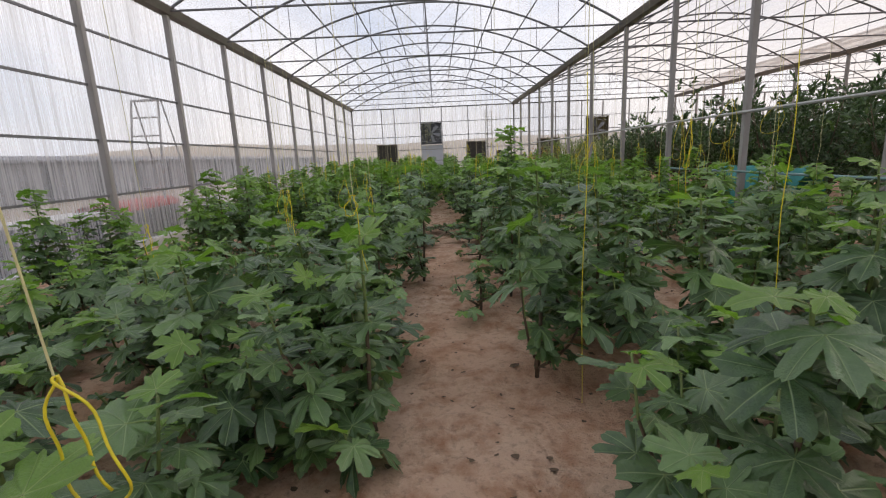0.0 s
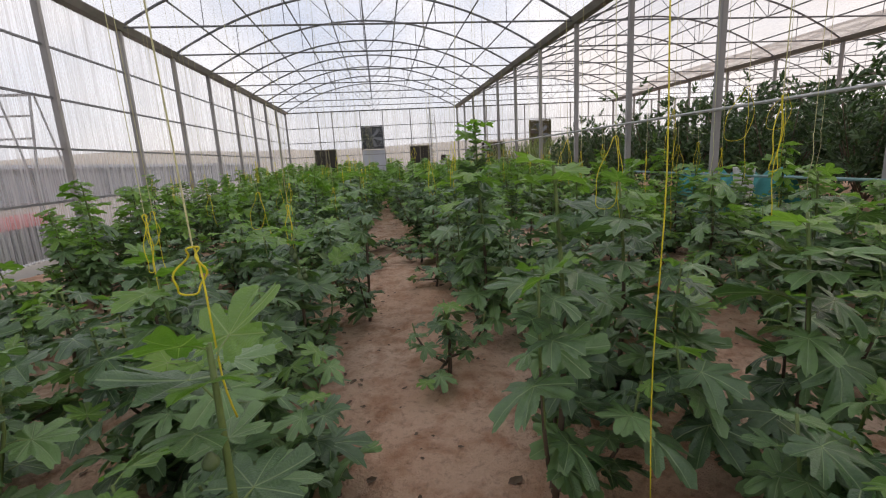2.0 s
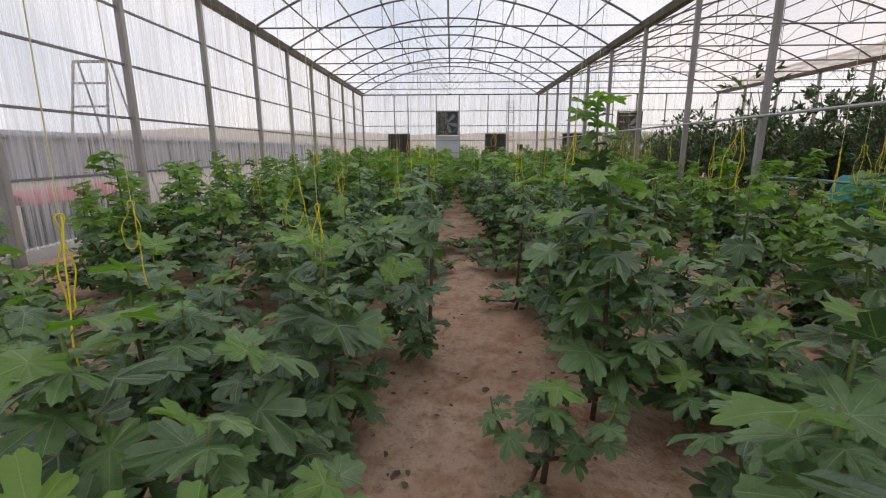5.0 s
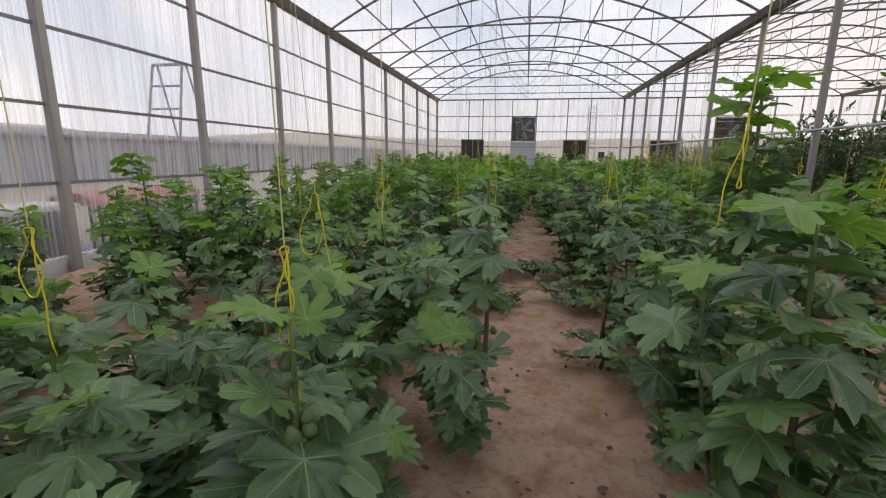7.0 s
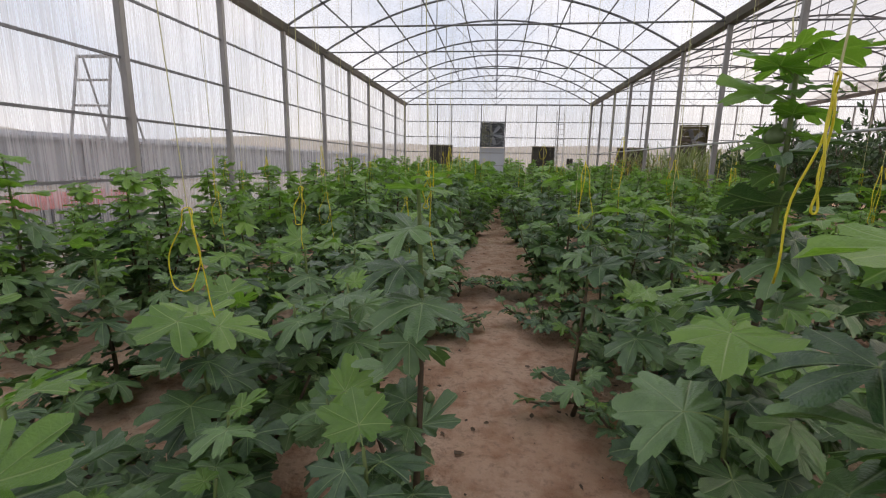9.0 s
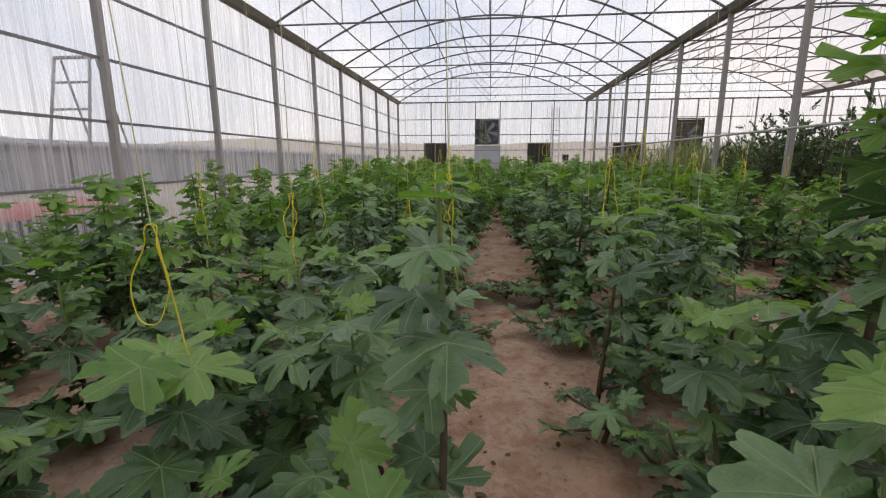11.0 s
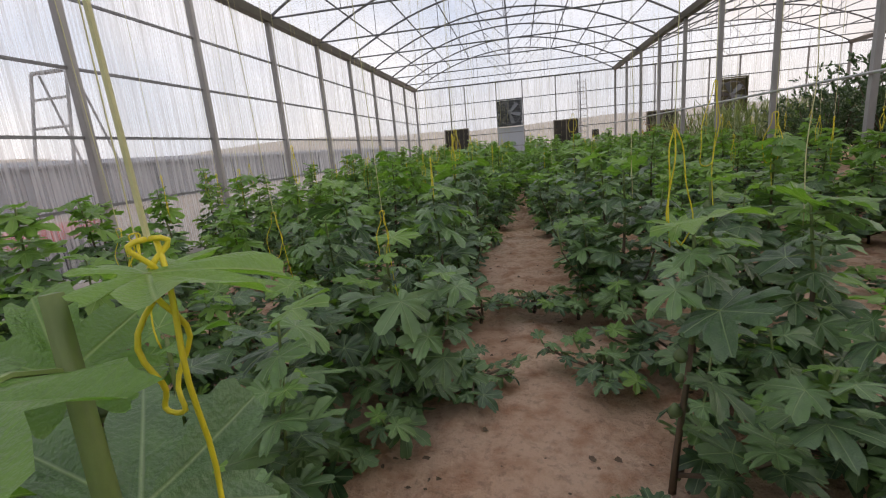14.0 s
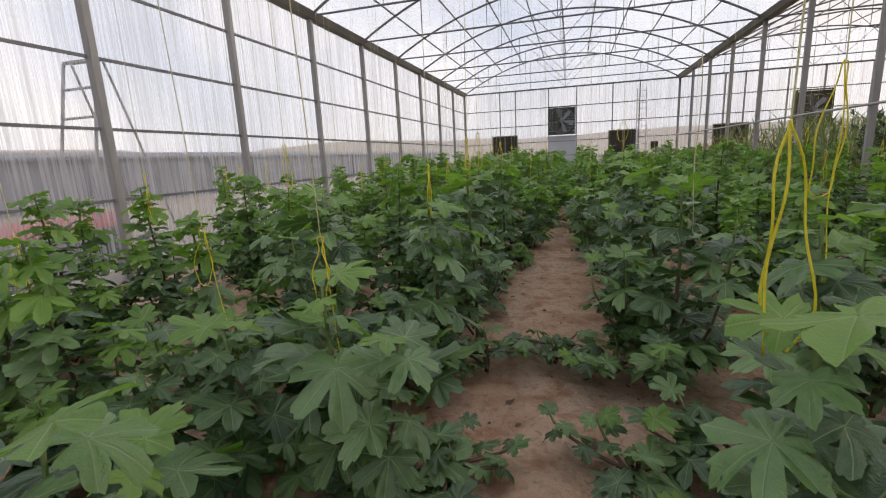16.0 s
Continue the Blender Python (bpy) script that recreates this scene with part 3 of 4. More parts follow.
def massed_foliage(name, items, meshes, materials, young_slot=1):
    """Many leaves joined into one mesh; items are (matrix, size, young)."""
    verts, faces, uvs, slots = [], [], [], []
    rng = random.Random(len(items))
    for m, size, young in items:
        me = rng.choice(meshes)
        base = len(verts)
        mm = m @ Matrix.Scale(size, 4)
        verts.extend((mm @ v.co)[:] for v in me.vertices)
        layer = me.uv_layers[0].data
        for p in me.polygons:
            faces.append([base + v for v in p.vertices])
            slots.append(young_slot if young else 0)
            uvs.extend(c for k in p.loop_indices for c in layer[k].uv)
    me = bpy.data.meshes.new(name)
    me.from_pydata(verts, [], faces)
    me.uv_layers.new(name="UVMap").data.foreach_set("uv", uvs)
    for mat in materials:
        me.materials.append(mat)
    me.polygons.foreach_set("material_index", slots)
    me.polygons.foreach_set("use_smooth", [True] * len(faces))
    return me


FAR_FIGS = []
for n in range(7):
    rng = random.Random(500 + n)
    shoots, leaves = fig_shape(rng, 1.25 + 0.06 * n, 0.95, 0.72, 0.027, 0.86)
    leaves = [l[:3] for l in leaves if (l[0].translation.z) > 0.06]
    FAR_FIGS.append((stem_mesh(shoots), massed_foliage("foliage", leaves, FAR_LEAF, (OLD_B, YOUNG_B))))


LOW_FIGS = []
for n in range(4):
    rng = random.Random(540 + n)
    shoots, leaves = fig_shape(rng, 0.85, 1.3, 0.80, 0.034)
    leaves = [l[:3] for l in leaves if (l[0].translation.z) > 0.05]
    LOW_FIGS.append((stem_mesh(shoots), massed_foliage("foliage", leaves, FAR_LEAF, (OLD_B, YOUNG_B))))


def low_fig(x, y, height, spin, kind):
    ob = thing("fig_tree", "low spreading fig tree in a thin row near the wall", "fig tree", pose(x, y, 0, 0, 0, spin) @ Matrix.Scale(height / 0.85, 4), "fig trees planted in rows")
    part("stem", LOW_FIGS[kind][0], None, ob)
    tagged(part("foliage", LOW_FIGS[kind][1], None, ob), kind="stuff")


def far_fig(x, y, scale, spin, kind):
    ob = thing("fig_tree", "leafy fig tree standing in a dense planted row", "fig tree", pose(x, y, 0, 0, 0, spin) @ Matrix.Scale(scale, 4), "fig trees planted in rows")
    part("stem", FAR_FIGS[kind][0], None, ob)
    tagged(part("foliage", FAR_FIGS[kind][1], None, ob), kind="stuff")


# ---- twine ----
def twine(x, y, z_tie, z_loop, seed, bright=True, loop=None, lean=None, rope=0.0029, turn=None):
    """A string from the roof wire down to a plant, its spare length wound in a loop; loop: its width and drop; lean: shift of the tie."""
    rng = random.Random(seed)
    ob = thing("twine", "yellow plastic twine hanging from the roof, looped over a fig" if bright else "thin pale twine hanging straight down to a fig", "twine", pose(x, y, 0), "strings above the figs")
    sway, back = lean or (rng.uniform(-0.05, 0.05), 0.0)
    slope = 1 / max(0.2, z_loop - z_tie)
    rise = GUTTER + 0.02 - z_loop
    reach = (-sway * slope * rise * 0.35, -back * slope * rise * 0.35) if lean else (sway, 0.03)
    top = [(reach[0] * u, reach[1] * u, z_loop + rise * u) for u in (0, 0.3, 0.6, 1)]
    part("string", bar(top, 0.0019, 4), THREAD, ob, "thin pale upper string")
    rope *= 0.8
    part("tail", bar([(sway * k / 12 * (lean is not None) + 0.006 * math.sin(k * 0.6), back * k / 12 + 0.006 * math.cos(k * 0.9), z_loop + (z_tie - z_loop) * k / 12) for k in range(13)], rope, 6), ROPE if bright or y < 3 else THREAD, ob, "", True)
    if bright:
        w, drop = loop or (rng.uniform(0.014, 0.06), rng.uniform(0.22, 0.48))
        a, lop = (rng.uniform(0, math.pi), rng.uniform(-0.5, 0.5)) if turn is None else (turn, 0.0)
        pts = []
        for j in range(41):
            t = math.tau * j / 40
            side = w * math.sin(t) * (1 - 0.55 * math.cos(t)) + 0.006 * math.sin(5 * t) + (lop if turn is None else -0.9) * w * (1 - math.cos(t)) / 2
            pts.append((side * math.cos(a), side * math.sin(a) + 0.006 * math.sin(4 * t), z_loop - drop * (1 - math.cos(t)) / 2))
        part("loop", bar(pts, rope if y < 7.2 else 0.0031, 6), ROPE, ob, "", True)


ROWS_X = (-4.15, -3.25, -2.5, -1.40, -0.55, 0.20, 1.38, 2.42, 3.6, 4.6, 5.35)
NEAR_ROWS = {-1.40: (1.2, 6.0), -0.55: (-0.2, 8.0), 0.20: (-0.6, 11.2), 1.38: (-0.6, 11.0), 2.42: (0.2, 7.4), 3.6: (2.0, 4.5)}
# rows beside the aisle: place along the row, place across it, height
FIXED = {
    0.20: ((0.15, -0.06, 1.06), (1.62, 0.27, 1.16), (2.55, 0.02, 0.72), (3.74, 0.02, 1.08), (4.80, 0.44, 1.42), (5.62, -0.32, 1.02), (6.74, 0.0, 1.02), (7.9, 0.05, 1.2), (8.65, 0.12, 1.33), (9.4, 0.05, 1.35), (10.4, 0.1, 1.4), (11.4, 0.1, 1.4)),
    -0.55: ((0.7, -0.70, 1.0), (1.9, -0.75, 1.05), (3.0, -0.46, 1.0), (3.95, -1.02, 0.92), (4.9, -0.42, 0.90), (5.9, -0.95, 0.95), (6.95, -0.62, 0.78), (7.9, -0.65, 1.25), (8.8, -0.6, 1.35), (9.7, -0.55, 1.4)),
    -1.40: ((0.4, -1.5, 0.9), (1.5, -1.6, 0.85), (2.6, -1.45, 0.85), (3.3, -1.65, 0.75), (4.15, -1.7, 0.75), (4.9, -1.5, 0.8), (5.7, -1.65, 0.95), (6.67, -1.3, 1.08), (7.6, -1.45, 1.25), (8.6, -1.4, 1.35)),
    -3.25: ((0.9, -3.5, 0.9), (1.8, -3.3, 0.85), (2.8, -3.45, 0.8), (3.6, -3.2, 0.7), (4.5, -3.4, 0.7), (5.3, -3.35, 0.75), (6.3, -3.1, 1.05)),
    -4.15: ((1.2, -4.3, 0.9), (2.4, -4.2, 0.9), (3.9, -4.25, 0.7)),
    -2.5: ((0.2, -2.6, 0.88), (1.0, -2.45, 0.8), (1.8, -2.5, 0.8), (2.6, -2.4, 0.75), (3.3, -2.6, 0.75), (4.1, -2.45, 0.72), (4.9, -2.55, 0.78), (5.98, -2.54, 1.36), (6.9, -2.45, 1.38), (7.6, -2.75, 1.2), (8.37, -2.65, 1.30)),
    1.38: ((-0.1, 1.62, 0.95), (0.65, 1.62, 1.12), (2.30, 1.26, 1.45), (4.08, 1.36, 1.40), (4.85, 1.50, 1.80), (6.27, 1.28, 1.16), (7.12, 1.65, 1.2), (8.1, 1.45, 1.25), (8.9, 1.42, 1.3), (9.8, 1.4, 1.35), (10.7, 1.4, 1.4)),
    2.42: ((0.5, 2.55, 1.15), (1.4, 2.5, 1.2), (2.20, 2.24, 1.22), (2.85, 1.82, 1.36), (3.8, 2.4, 1.2), (4.6, 2.35, 1.25), (5.8, 2.35, 1.2), (6.9, 2.02, 1.12), (8.0, 2.4, 1.25)),
}
# strings of the nearer figs: place, heights of tie and loop, width and drop of the loop, shift of the tie, thickness, turn of the loop
STRINGS = (
    (0.05, 0.12, 0.98, 1.20, (-0.045, 0.24), (0.03, 0.02), 0.0032, 0.0), (0.245, 1.64, 0.98, 1.345, (0.026, 0.10), (0.045, -0.04), 0.0028, 0.0),
    (-0.55, 3.10, 0.86, 1.30, (0.014, 0.30), (0.06, -0.1), 0.0032, 0.4), (0.01, 3.76, 0.80, 1.25, (0.016, 0.27), (0.02, 0.0), 0.0032, 0.3),
    (-0.46, 4.90, 0.80, 1.285, (0.055, 0.33), (0.09, 0.0), 0.0030, 0.0), (-0.84, 3.80, 0.85, 1.26, (0.035, 0.22), (0.02, 0.0), 0.0030, 0.0),
    (0.47, 4.80, 1.15, 1.44, (0.008, 0.12), (0.02, 0.0), 0.0024, 0.5), (-0.315, 5.58, 1.0, 1.33, (0.022, 0.20), (-0.005, 0.0), 0.0030, 0.3),
    (0.01, 6.72, 0.70, 1.20, (0.024, 0.24), (0.03, 0.02), 0.0028, 0.2),
    (-0.70, 6.92, 0.30, 1.205, (0.040, 0.27), (0.12, 0.0), 0.0022, 0.0), (1.235, 6.27, 1.06, 1.49, (-0.034, 0.43), (-0.02, -0.02), 0.0032, 0.0),
    (1.64, 7.0, 1.0, 1.68, (0.04, 0.40), (0.01, 0.0), 0.0026, 0.3), (1.21, 4.14, 1.28, 1.62, (0.008, 0.22), (-0.05, 0.0), 0.0026, 0.9),
    (2.25, 2.35, 1.15, 1.67, (0.022, 0.30), (-0.01, 0.0), 0.0026, 0.2), (1.80, 2.82, 1.10, 1.56, (0.060, 0.36), (0.03, 0.0), 0.0026, 0.0),
    (2.31, 4.60, 1.10, 1.60, (0.055, 0.36), (0.02, 0.0), 0.0026, 0.0), (3.58, 4.05, 1.2, 1.93, (0.11, 0.42), (0.02, 0.0), 0.0026, 0.0),
    (4.46, 4.60, 0.8, 1.93, (0.11, 0.33), (0.02, 0.0), 0.0026, 0.0), (3.60, 5.0, 0.6, 1.86, (0.06, 0.52), (0.02, 0.0), 0.0026, 0.2),
    (-1.52, 6.70, 0.8, 1.20, (0.03, 0.26), (0.04, 0.0), 0.0028, 0.2), (-1.46, 2.7, 0.7, 1.12, (0.02, 0.22), (0.02, 0.0), 0.0030, 0.5),
)
for n, (x, y, tie, top, loop, lean, rope, turn) in enumerate(STRINGS):
    twine(x, y, tie, top, 40 + n, True, loop, lean, rope, turn)
for n, (x, y, tie) in enumerate(((1.45, 1.90, 0.03), (2.02, 6.93, 0.95), (1.49, 7.98, 1.0), (2.27, 1.55, 0.7), (1.52, 4.84, 1.5))):
    twine(x, y, tie, 1.9, 70 + n, False)
rng = random.Random(11)
seed = 100
for rx in ROWS_X:
    spots = list(FIXED.get(rx, ()))
    y = spots[-1][0] + 1.0 if spots else (6.4 if rx < -2.9 else -0.6) + rng.uniform(0, 0.5)
    while y < 30.2:
        shift = (0.12 if rx == 0.20 else -0.22 if rx == 1.38 else 0.0) if y > 11 else 0.0
        spots.append((y, rx + shift + rng.uniform(-0.09, 0.09), rng.uniform(1.08, 1.36)))
        y += rng.uniform(0.85, 1.08)
    lo, hi = NEAR_ROWS.get(rx, (99, -99))
    for y, x, height in spots:
        seed += 1
        extra = "tall fig tree rising well above its neighbours in soil" if height > 1.6 else ""
        if 6.4 < y < 10 and rx in (-3.25, -4.15) and rng.random() < (0.35 if rx == -3.25 else 0.75):
            continue
        if lo <= y <= hi:
            near_fig(x, y, height, seed, 0.75 if extra else 1.0, extra)
        elif height < 0.95:
            low_fig(x, y, height, rng.uniform(0, 360), rng.randrange(4))
        else:
            far_fig(x, y, (height + 0.02 * max(0, min(y, 20) - 8) / 2) / 1.4, rng.uniform(0, 360), rng.randrange(7))
        if y > 7.5 or rx > 3 and y > 2:
            if rng.random() < (0.65 if y < 20 else 0.4):
                twine(x, y, 1.0, height + rng.uniform(0.15, 0.4), seed, rng.random() < 0.6)
# low suckers that creep into the aisle
for n, (x, y, h) in enumerate(((0.98, 3.58, 0.58), (1.20, 5.85, 0.32), (1.45, 5.45, 0.45), (0.36, 7.05, 0.22), (0.30, 8.15, 0.34), (0.75, 8.35, 0.22), (1.15, 8.2, 0.30), (1.12, 7.2, 0.26))):
    near_fig(x, y, h, 900 + n, 0.75, "low fig sucker spreading over the soil of the aisle", True)
# lower bushy figs that fill the gaps between the rows
for n, (x, y, h) in enumerate(((-0.30, 1.5, 0.62), (-0.28, 2.75, 0.70), (-0.35, 6.25, 0.66), (-0.30, 7.35, 0.66), (-0.30, 4.25, 0.62), (-1.05, 4.6, 0.60), (1.98, 1.5, 0.75), (1.98, 4.1, 0.78), (2.02, 6.4, 0.80))):
    near_fig(x, y, h, 950 + n, 0.95, "low bushy fig tree filling a gap between taller ones")


# ---- end wall fittings ----
def exhaust_fan(x0, x1, z0, z1, label, body=FAN_DARK):
    y = NORTH - 0.06
    cx, cz, w, h = (x0 + x1) / 2, (z0 + z1) / 2, x1 - x0, z1 - z0
    fan = thing("exhaust_fan", label, "exhaust fan", pose(cx, y, cz), "fans in the end wall")
    for name, lo, hi in (("frame_side", (-w / 2, -0.22, -h / 2), (-w / 2 + 0.05, 0.02, h / 2)), ("frame_side", (w / 2 - 0.05, -0.22, -h / 2), (w / 2, 0.02, h / 2)),
                         ("frame_top", (-w / 2 + 0.052, -0.22, h / 2 - 0.05), (w / 2 - 0.052, 0.02, h / 2)), ("frame_bottom", (-w / 2 + 0.052, -0.22, -h / 2), (w / 2 - 0.052, 0.02, -h / 2 + 0.05))):
        part(name, boxed(lo, hi, 0.006), body, fan)
    for k in range(9):
        z = -h / 2 + 0.06 + (h - 0.12) * k / 9
        ob = part("shutter_slat", boxed((-w / 2 + 0.055, -0.008, 0), (w / 2 - 0.055, 0.008, (h - 0.12) / 9 * 0.96)), body, fan)
        ob.matrix_basis = pose(0, 0.0, z, 8, 0, 0)
    r = min(w, h) / 2 - 0.06
    part("ring", bar([(r * math.cos(a * math.tau / 28), -0.12, r * math.sin(a * math.tau / 28)) for a in range(29)], 0.02, 5), FAN_BLADE, fan)
    bm = bmesh.new()
    bmesh.ops.create_cone(bm, cap_ends=True, segments=16, radius1=0.13, radius2=0.10, depth=0.12, matrix=pose(0, -0.14, 0, 90, 0, 0))
    part("hub", bm, FAN_BLADE, fan)
    for k in range(6):
        bm = bmesh.new()
        outline = [(0.10, -0.05), (0.10, 0.05), (r * 0.6, 0.12), (r * 0.95, 0.13), (r * 0.95, -0.07), (r * 0.6, -0.09)]
        front = [bm.verts.new((a, -0.004 + b * 0.5, b)) for a, b in outline]
        back = [bm.verts.new((a, 0.004 + b * 0.5, b)) for a, b in outline]
        bm.faces.new(front)
        bm.faces.new(back[::-1])
        for i in range(6):
            bm.faces.new((front[i], back[i], back[(i + 1) % 6], front[(i + 1) % 6]))
        ob = part("blade", bm, FAN_BLADE, fan)
        ob.matrix_basis = pose(0, -0.13, 0, 0, 60 * k + 15, 0)
    for k in range(-1, 2):
        part("guard_bar", bar([(-w / 2 + 0.05, -0.215, k * h / 4), (w / 2 - 0.05, -0.215, k * h / 4)], 0.006, 4), body, fan)


exhaust_fan(-0.42, 1.00, 2.36, 3.835, "square dark exhaust fan with six grey blades, at rest")
exhaust_fan(10.9, 12.4, 1.95, 3.75, "large olive-brown exhaust fan set in the end wall", FAN_OLIVE)


def vent(x0, x1, z0, z1):
    y = NORTH - 0.05
    v = thing("wall_vent", "dark louvred vent with a dull metal frame in the wall", "vent", pose((x0 + x1) / 2, y, z0), "vents along the end wall")
    w, h = x1 - x0, z1 - z0
    part("backing", boxed((-w / 2, 0.0, 0), (w / 2, 0.02, h)), VENT_DARK, v)
    part("frame_top", boxed((-w / 2 - 0.03, -0.09, h - 0.05), (w / 2 + 0.03, -0.002, h + 0.01), 0.005), VENT_FRAME, v)
    for s in (-1, 0, 1):
        part("frame_post", boxed((s * w / 2 - 0.025, -0.07, 0), (s * w / 2 + 0.025, -0.002, h - 0.052), 0.004), VENT_FRAME, v)
    for k in range(7):
        ob = part("slat", boxed((-w / 2 + 0.03, -0.05, -0.006), (w / 2 - 0.03, -0.004, 0.006)), FAN_DARK, v)
        ob.location = (0, 0, 0.1 + k * (h - 0.2) / 7)


vent(-3.46, -2.10, 0.55, 2.46)
vent(2.70, 4.05, 0.55, 2.44)
vent(7.58, 9.10, 0.55, 2.44)

door = thing("door_1", "pale grey sheet door below the fan, shut", "door", pose(0.30, NORTH - 0.085, 0.0), kind="structure")
part("door_leaf", boxed((-0.70, -0.02, 0.02), (0.74, 0.02, 2.30), 0.006), DOOR_GREY, door)
for z in (0.5, 1.25, 2.0):
    part("door_rail", boxed((-0.66, -0.034, z), (0.70, -0.021, z + 0.04)), STEEL, door)
part("door_handle", bar([(0.55, -0.02, 1.0), (0.55, -0.06, 1.0), (0.55, -0.06, 1.14), (0.55, -0.02, 1.14)], 0.008, 5), STEEL, door)

ladder = thing("ladder", "tall aluminium ladder leaning against the end wall", "ladder", pose(4.22, NORTH - 0.75, 0.0))
for s in (-1, 1):
    part("rail", bar([(s * 0.25, 0, 0), (s * 0.21, 0.58, 4.45)], 0.03, 6), ALU, ladder)
for k in range(15):
    u = (k + 0.7) / 15.2
    part("rung", bar([(-0.25 + 0.04 * u, 0.58 * u, 4.45 * u), (0.25 - 0.04 * u, 0.58 * u, 4.45 * u)], 0.017, 5), ALU, ladder)
control = thing("control_box", "small black control box fixed to the end wall", "control box", pose(4.92, NORTH + 0.05, 1.35))
part("case", boxed((-0.17, -0.16, 0), (0.17, 0.0, 0.42), 0.012), FAN_DARK, control)
part("lid", boxed((-0.15, -0.176, 0.03), (0.15, -0.161, 0.39), 0.004), VENT_DARK, control)


# ---- outside the side wall ----
def platform_ladder():
    t = thing("platform_ladder", "grey steel platform ladder standing outside the clear wall", "ladder", pose(-6.27, 10.45, -0.12))
    for s in (-1, 1):
        part("front_leg", bar([(s * 0.40, -0.35, 0), (s * 0.32, 0.30, 3.24)], 0.024, 6), STEEL, t)
        part("rear_leg", bar([(s * 0.40, 1.35, 0), (s * 0.32, 0.42, 3.24)], 0.018, 6), STEEL, t)
    for z in (0.55, 1.2, 1.85, 2.42, 2.85, 3.24):
        u = z / 3.24
        part("rung", bar([(-0.40 + 0.08 * u, -0.35 + 0.65 * u, z), (0.40 - 0.08 * u, -0.35 + 0.65 * u, z)], 0.02, 6), STEEL, t)
    part("top_plate", boxed((-0.33, 0.29, 3.25), (0.33, 0.44, 3.275), 0.004), STEEL, t)


platform_ladder()


def red_roll():
    t = thing("covered_cart", "low slatted trailer with a faded red cover outside", "trailer", pose(-6.15, 9.5, -0.12))
    bm = bmesh.new()
    rings = []
    for j in range(10):
        y = -1.15 + 2.3 * j / 9
        rings.append([bm.verts.new((0.42 * math.cos(a), y, 0.80 + (0.20 + 0.015 * math.sin(j * 2.1 + k)) * math.sin(a))) for k, a in enumerate([math.pi * i / 8 for i in range(9)])])
    for r0, r1 in zip(rings, rings[1:]):
        for k in range(8):
            bm.faces.new((r0[k], r0[k + 1], r1[k + 1], r1[k]))
    bm.faces.new(rings[0])
    bm.faces.new(rings[-1][::-1])
    part("cover", bm, RED_CLOTH, t, "faded red cloth cover", True)
    for k in range(17):
        part("slat", boxed((0.36, -1.13 + k * 0.138, 0.12), (0.39, -1.07 + k * 0.138, 0.79)), PIPE, t)
    # sheet added to make the gaps between the slats dark
    part("slat_backing", boxed((0.31, -1.14, 0.12), (0.345, 1.14, 0.79)), FAN_DARK, t, "dark sheet added behind the slats")
    part("floor_pan", boxed((-0.4, -1.15, 0.08), (0.4, 1.15, 0.118)), STEEL_DARK, t)
    for x in (-0.3, 0.3):
        for y in (-0.9, 0.9):
            part("foot", boxed((x - 0.04, y - 0.04, 0), (x + 0.04, y + 0.04, 0.078)), STEEL_DARK, t)


red_roll()
bench = thing("bench", "low bench with a pale concrete top over a dark shaded gap", "bench", pose(-6.1, 7.30, -0.12))
part("top", boxed((-0.42, -0.85, 0.80), (0.40, 0.85, 0.88), 0.015), WHITE_SLAB, bench, "pale concrete top")
for y in (-0.70, 0.0, 0.70):
    part("support", boxed((-0.30, y - 0.07, 0.0), (0.30, y + 0.07, 0.798), 0.01), SHED, bench)
# dark sheet added for the shaded gap under the top
part("gap_shade", boxed((-0.36, -0.80, 0.02), (-0.315, 0.80, 0.796)), FAN_DARK, bench, "dark panel standing for the shade under the top")


def shed(x, y0, y1, top):
    s = thing("shed", "long low grey shed beyond the side wall", "shed", pose(x, 0, -0.12))
    part("wall", boxed((-6, y0, 0), (0, y1, top)), SHED, s)
    bm = bmesh.new()
    pts = [(0.4, top - 0.05), (0.4, top + 0.08), (-3, top + 0.45), (-6.4, top + 0.08), (-6.4, top - 0.05), (-3, top + 0.30)]
    ends = [[bm.verts.new((a, y, b)) for a, b in pts] for y in (y0 - 0.3, y1 + 0.3)]
    for k in range(6):
        bm.faces.new((ends[0][k], ends[0][(k + 1) % 6], ends[1][(k + 1) % 6], ends[1][k]))
    bm.faces.new(ends[0][::-1])
    bm.faces.new(ends[1])
    part("roof", bm, SHED, s)
    y = y0 + 2
    while y < y1 - 2:
        part("buttress", boxed((0.002, y, 0), (0.18, y + 0.22, top - 0.1), 0.01), SHED, s)
        y += 4.0


shed(-22, -24, 90, 2.35)


def hills(name, x0, y0, x1, y1, height, seed, label):
    bm = bmesh.new()
    n, rows = 90, []
    side = Vector((y1 - y0, x0 - x1, 0)).normalized()
    for j, (back, frac) in enumerate(((0, 0), (15, 0.55), (35, 0.9), (60, 1.0), (110, 0.6))):
        row = []
        for i in range(n + 1):
            u = i / n
            h = height * (0.75 + 0.45 * noise.noise(Vector((u * 5, seed, 0))) + 0.10 * noise.noise(Vector((u * 24, seed, 2)))) * frac
            p = Vector((x0 + (x1 - x0) * u, y0 + (y1 - y0) * u, 0)) + side * back
            row.append(bm.verts.new((p.x, p.y, max(h, 0) - (0.3 if j == 0 else 0))))
        rows.append(row)
    for r, s in zip(rows, rows[1:]):
        for i in range(n):
            bm.faces.new((r[i], r[i + 1], s[i + 1], s[i]))
    tagged(part(name, bm, HILL, None, "", True), label, "hills", kind="structure")


hills("backdrop", -150, 420, -150, -250, 16.0, 3, "dry tan hills along the horizon")
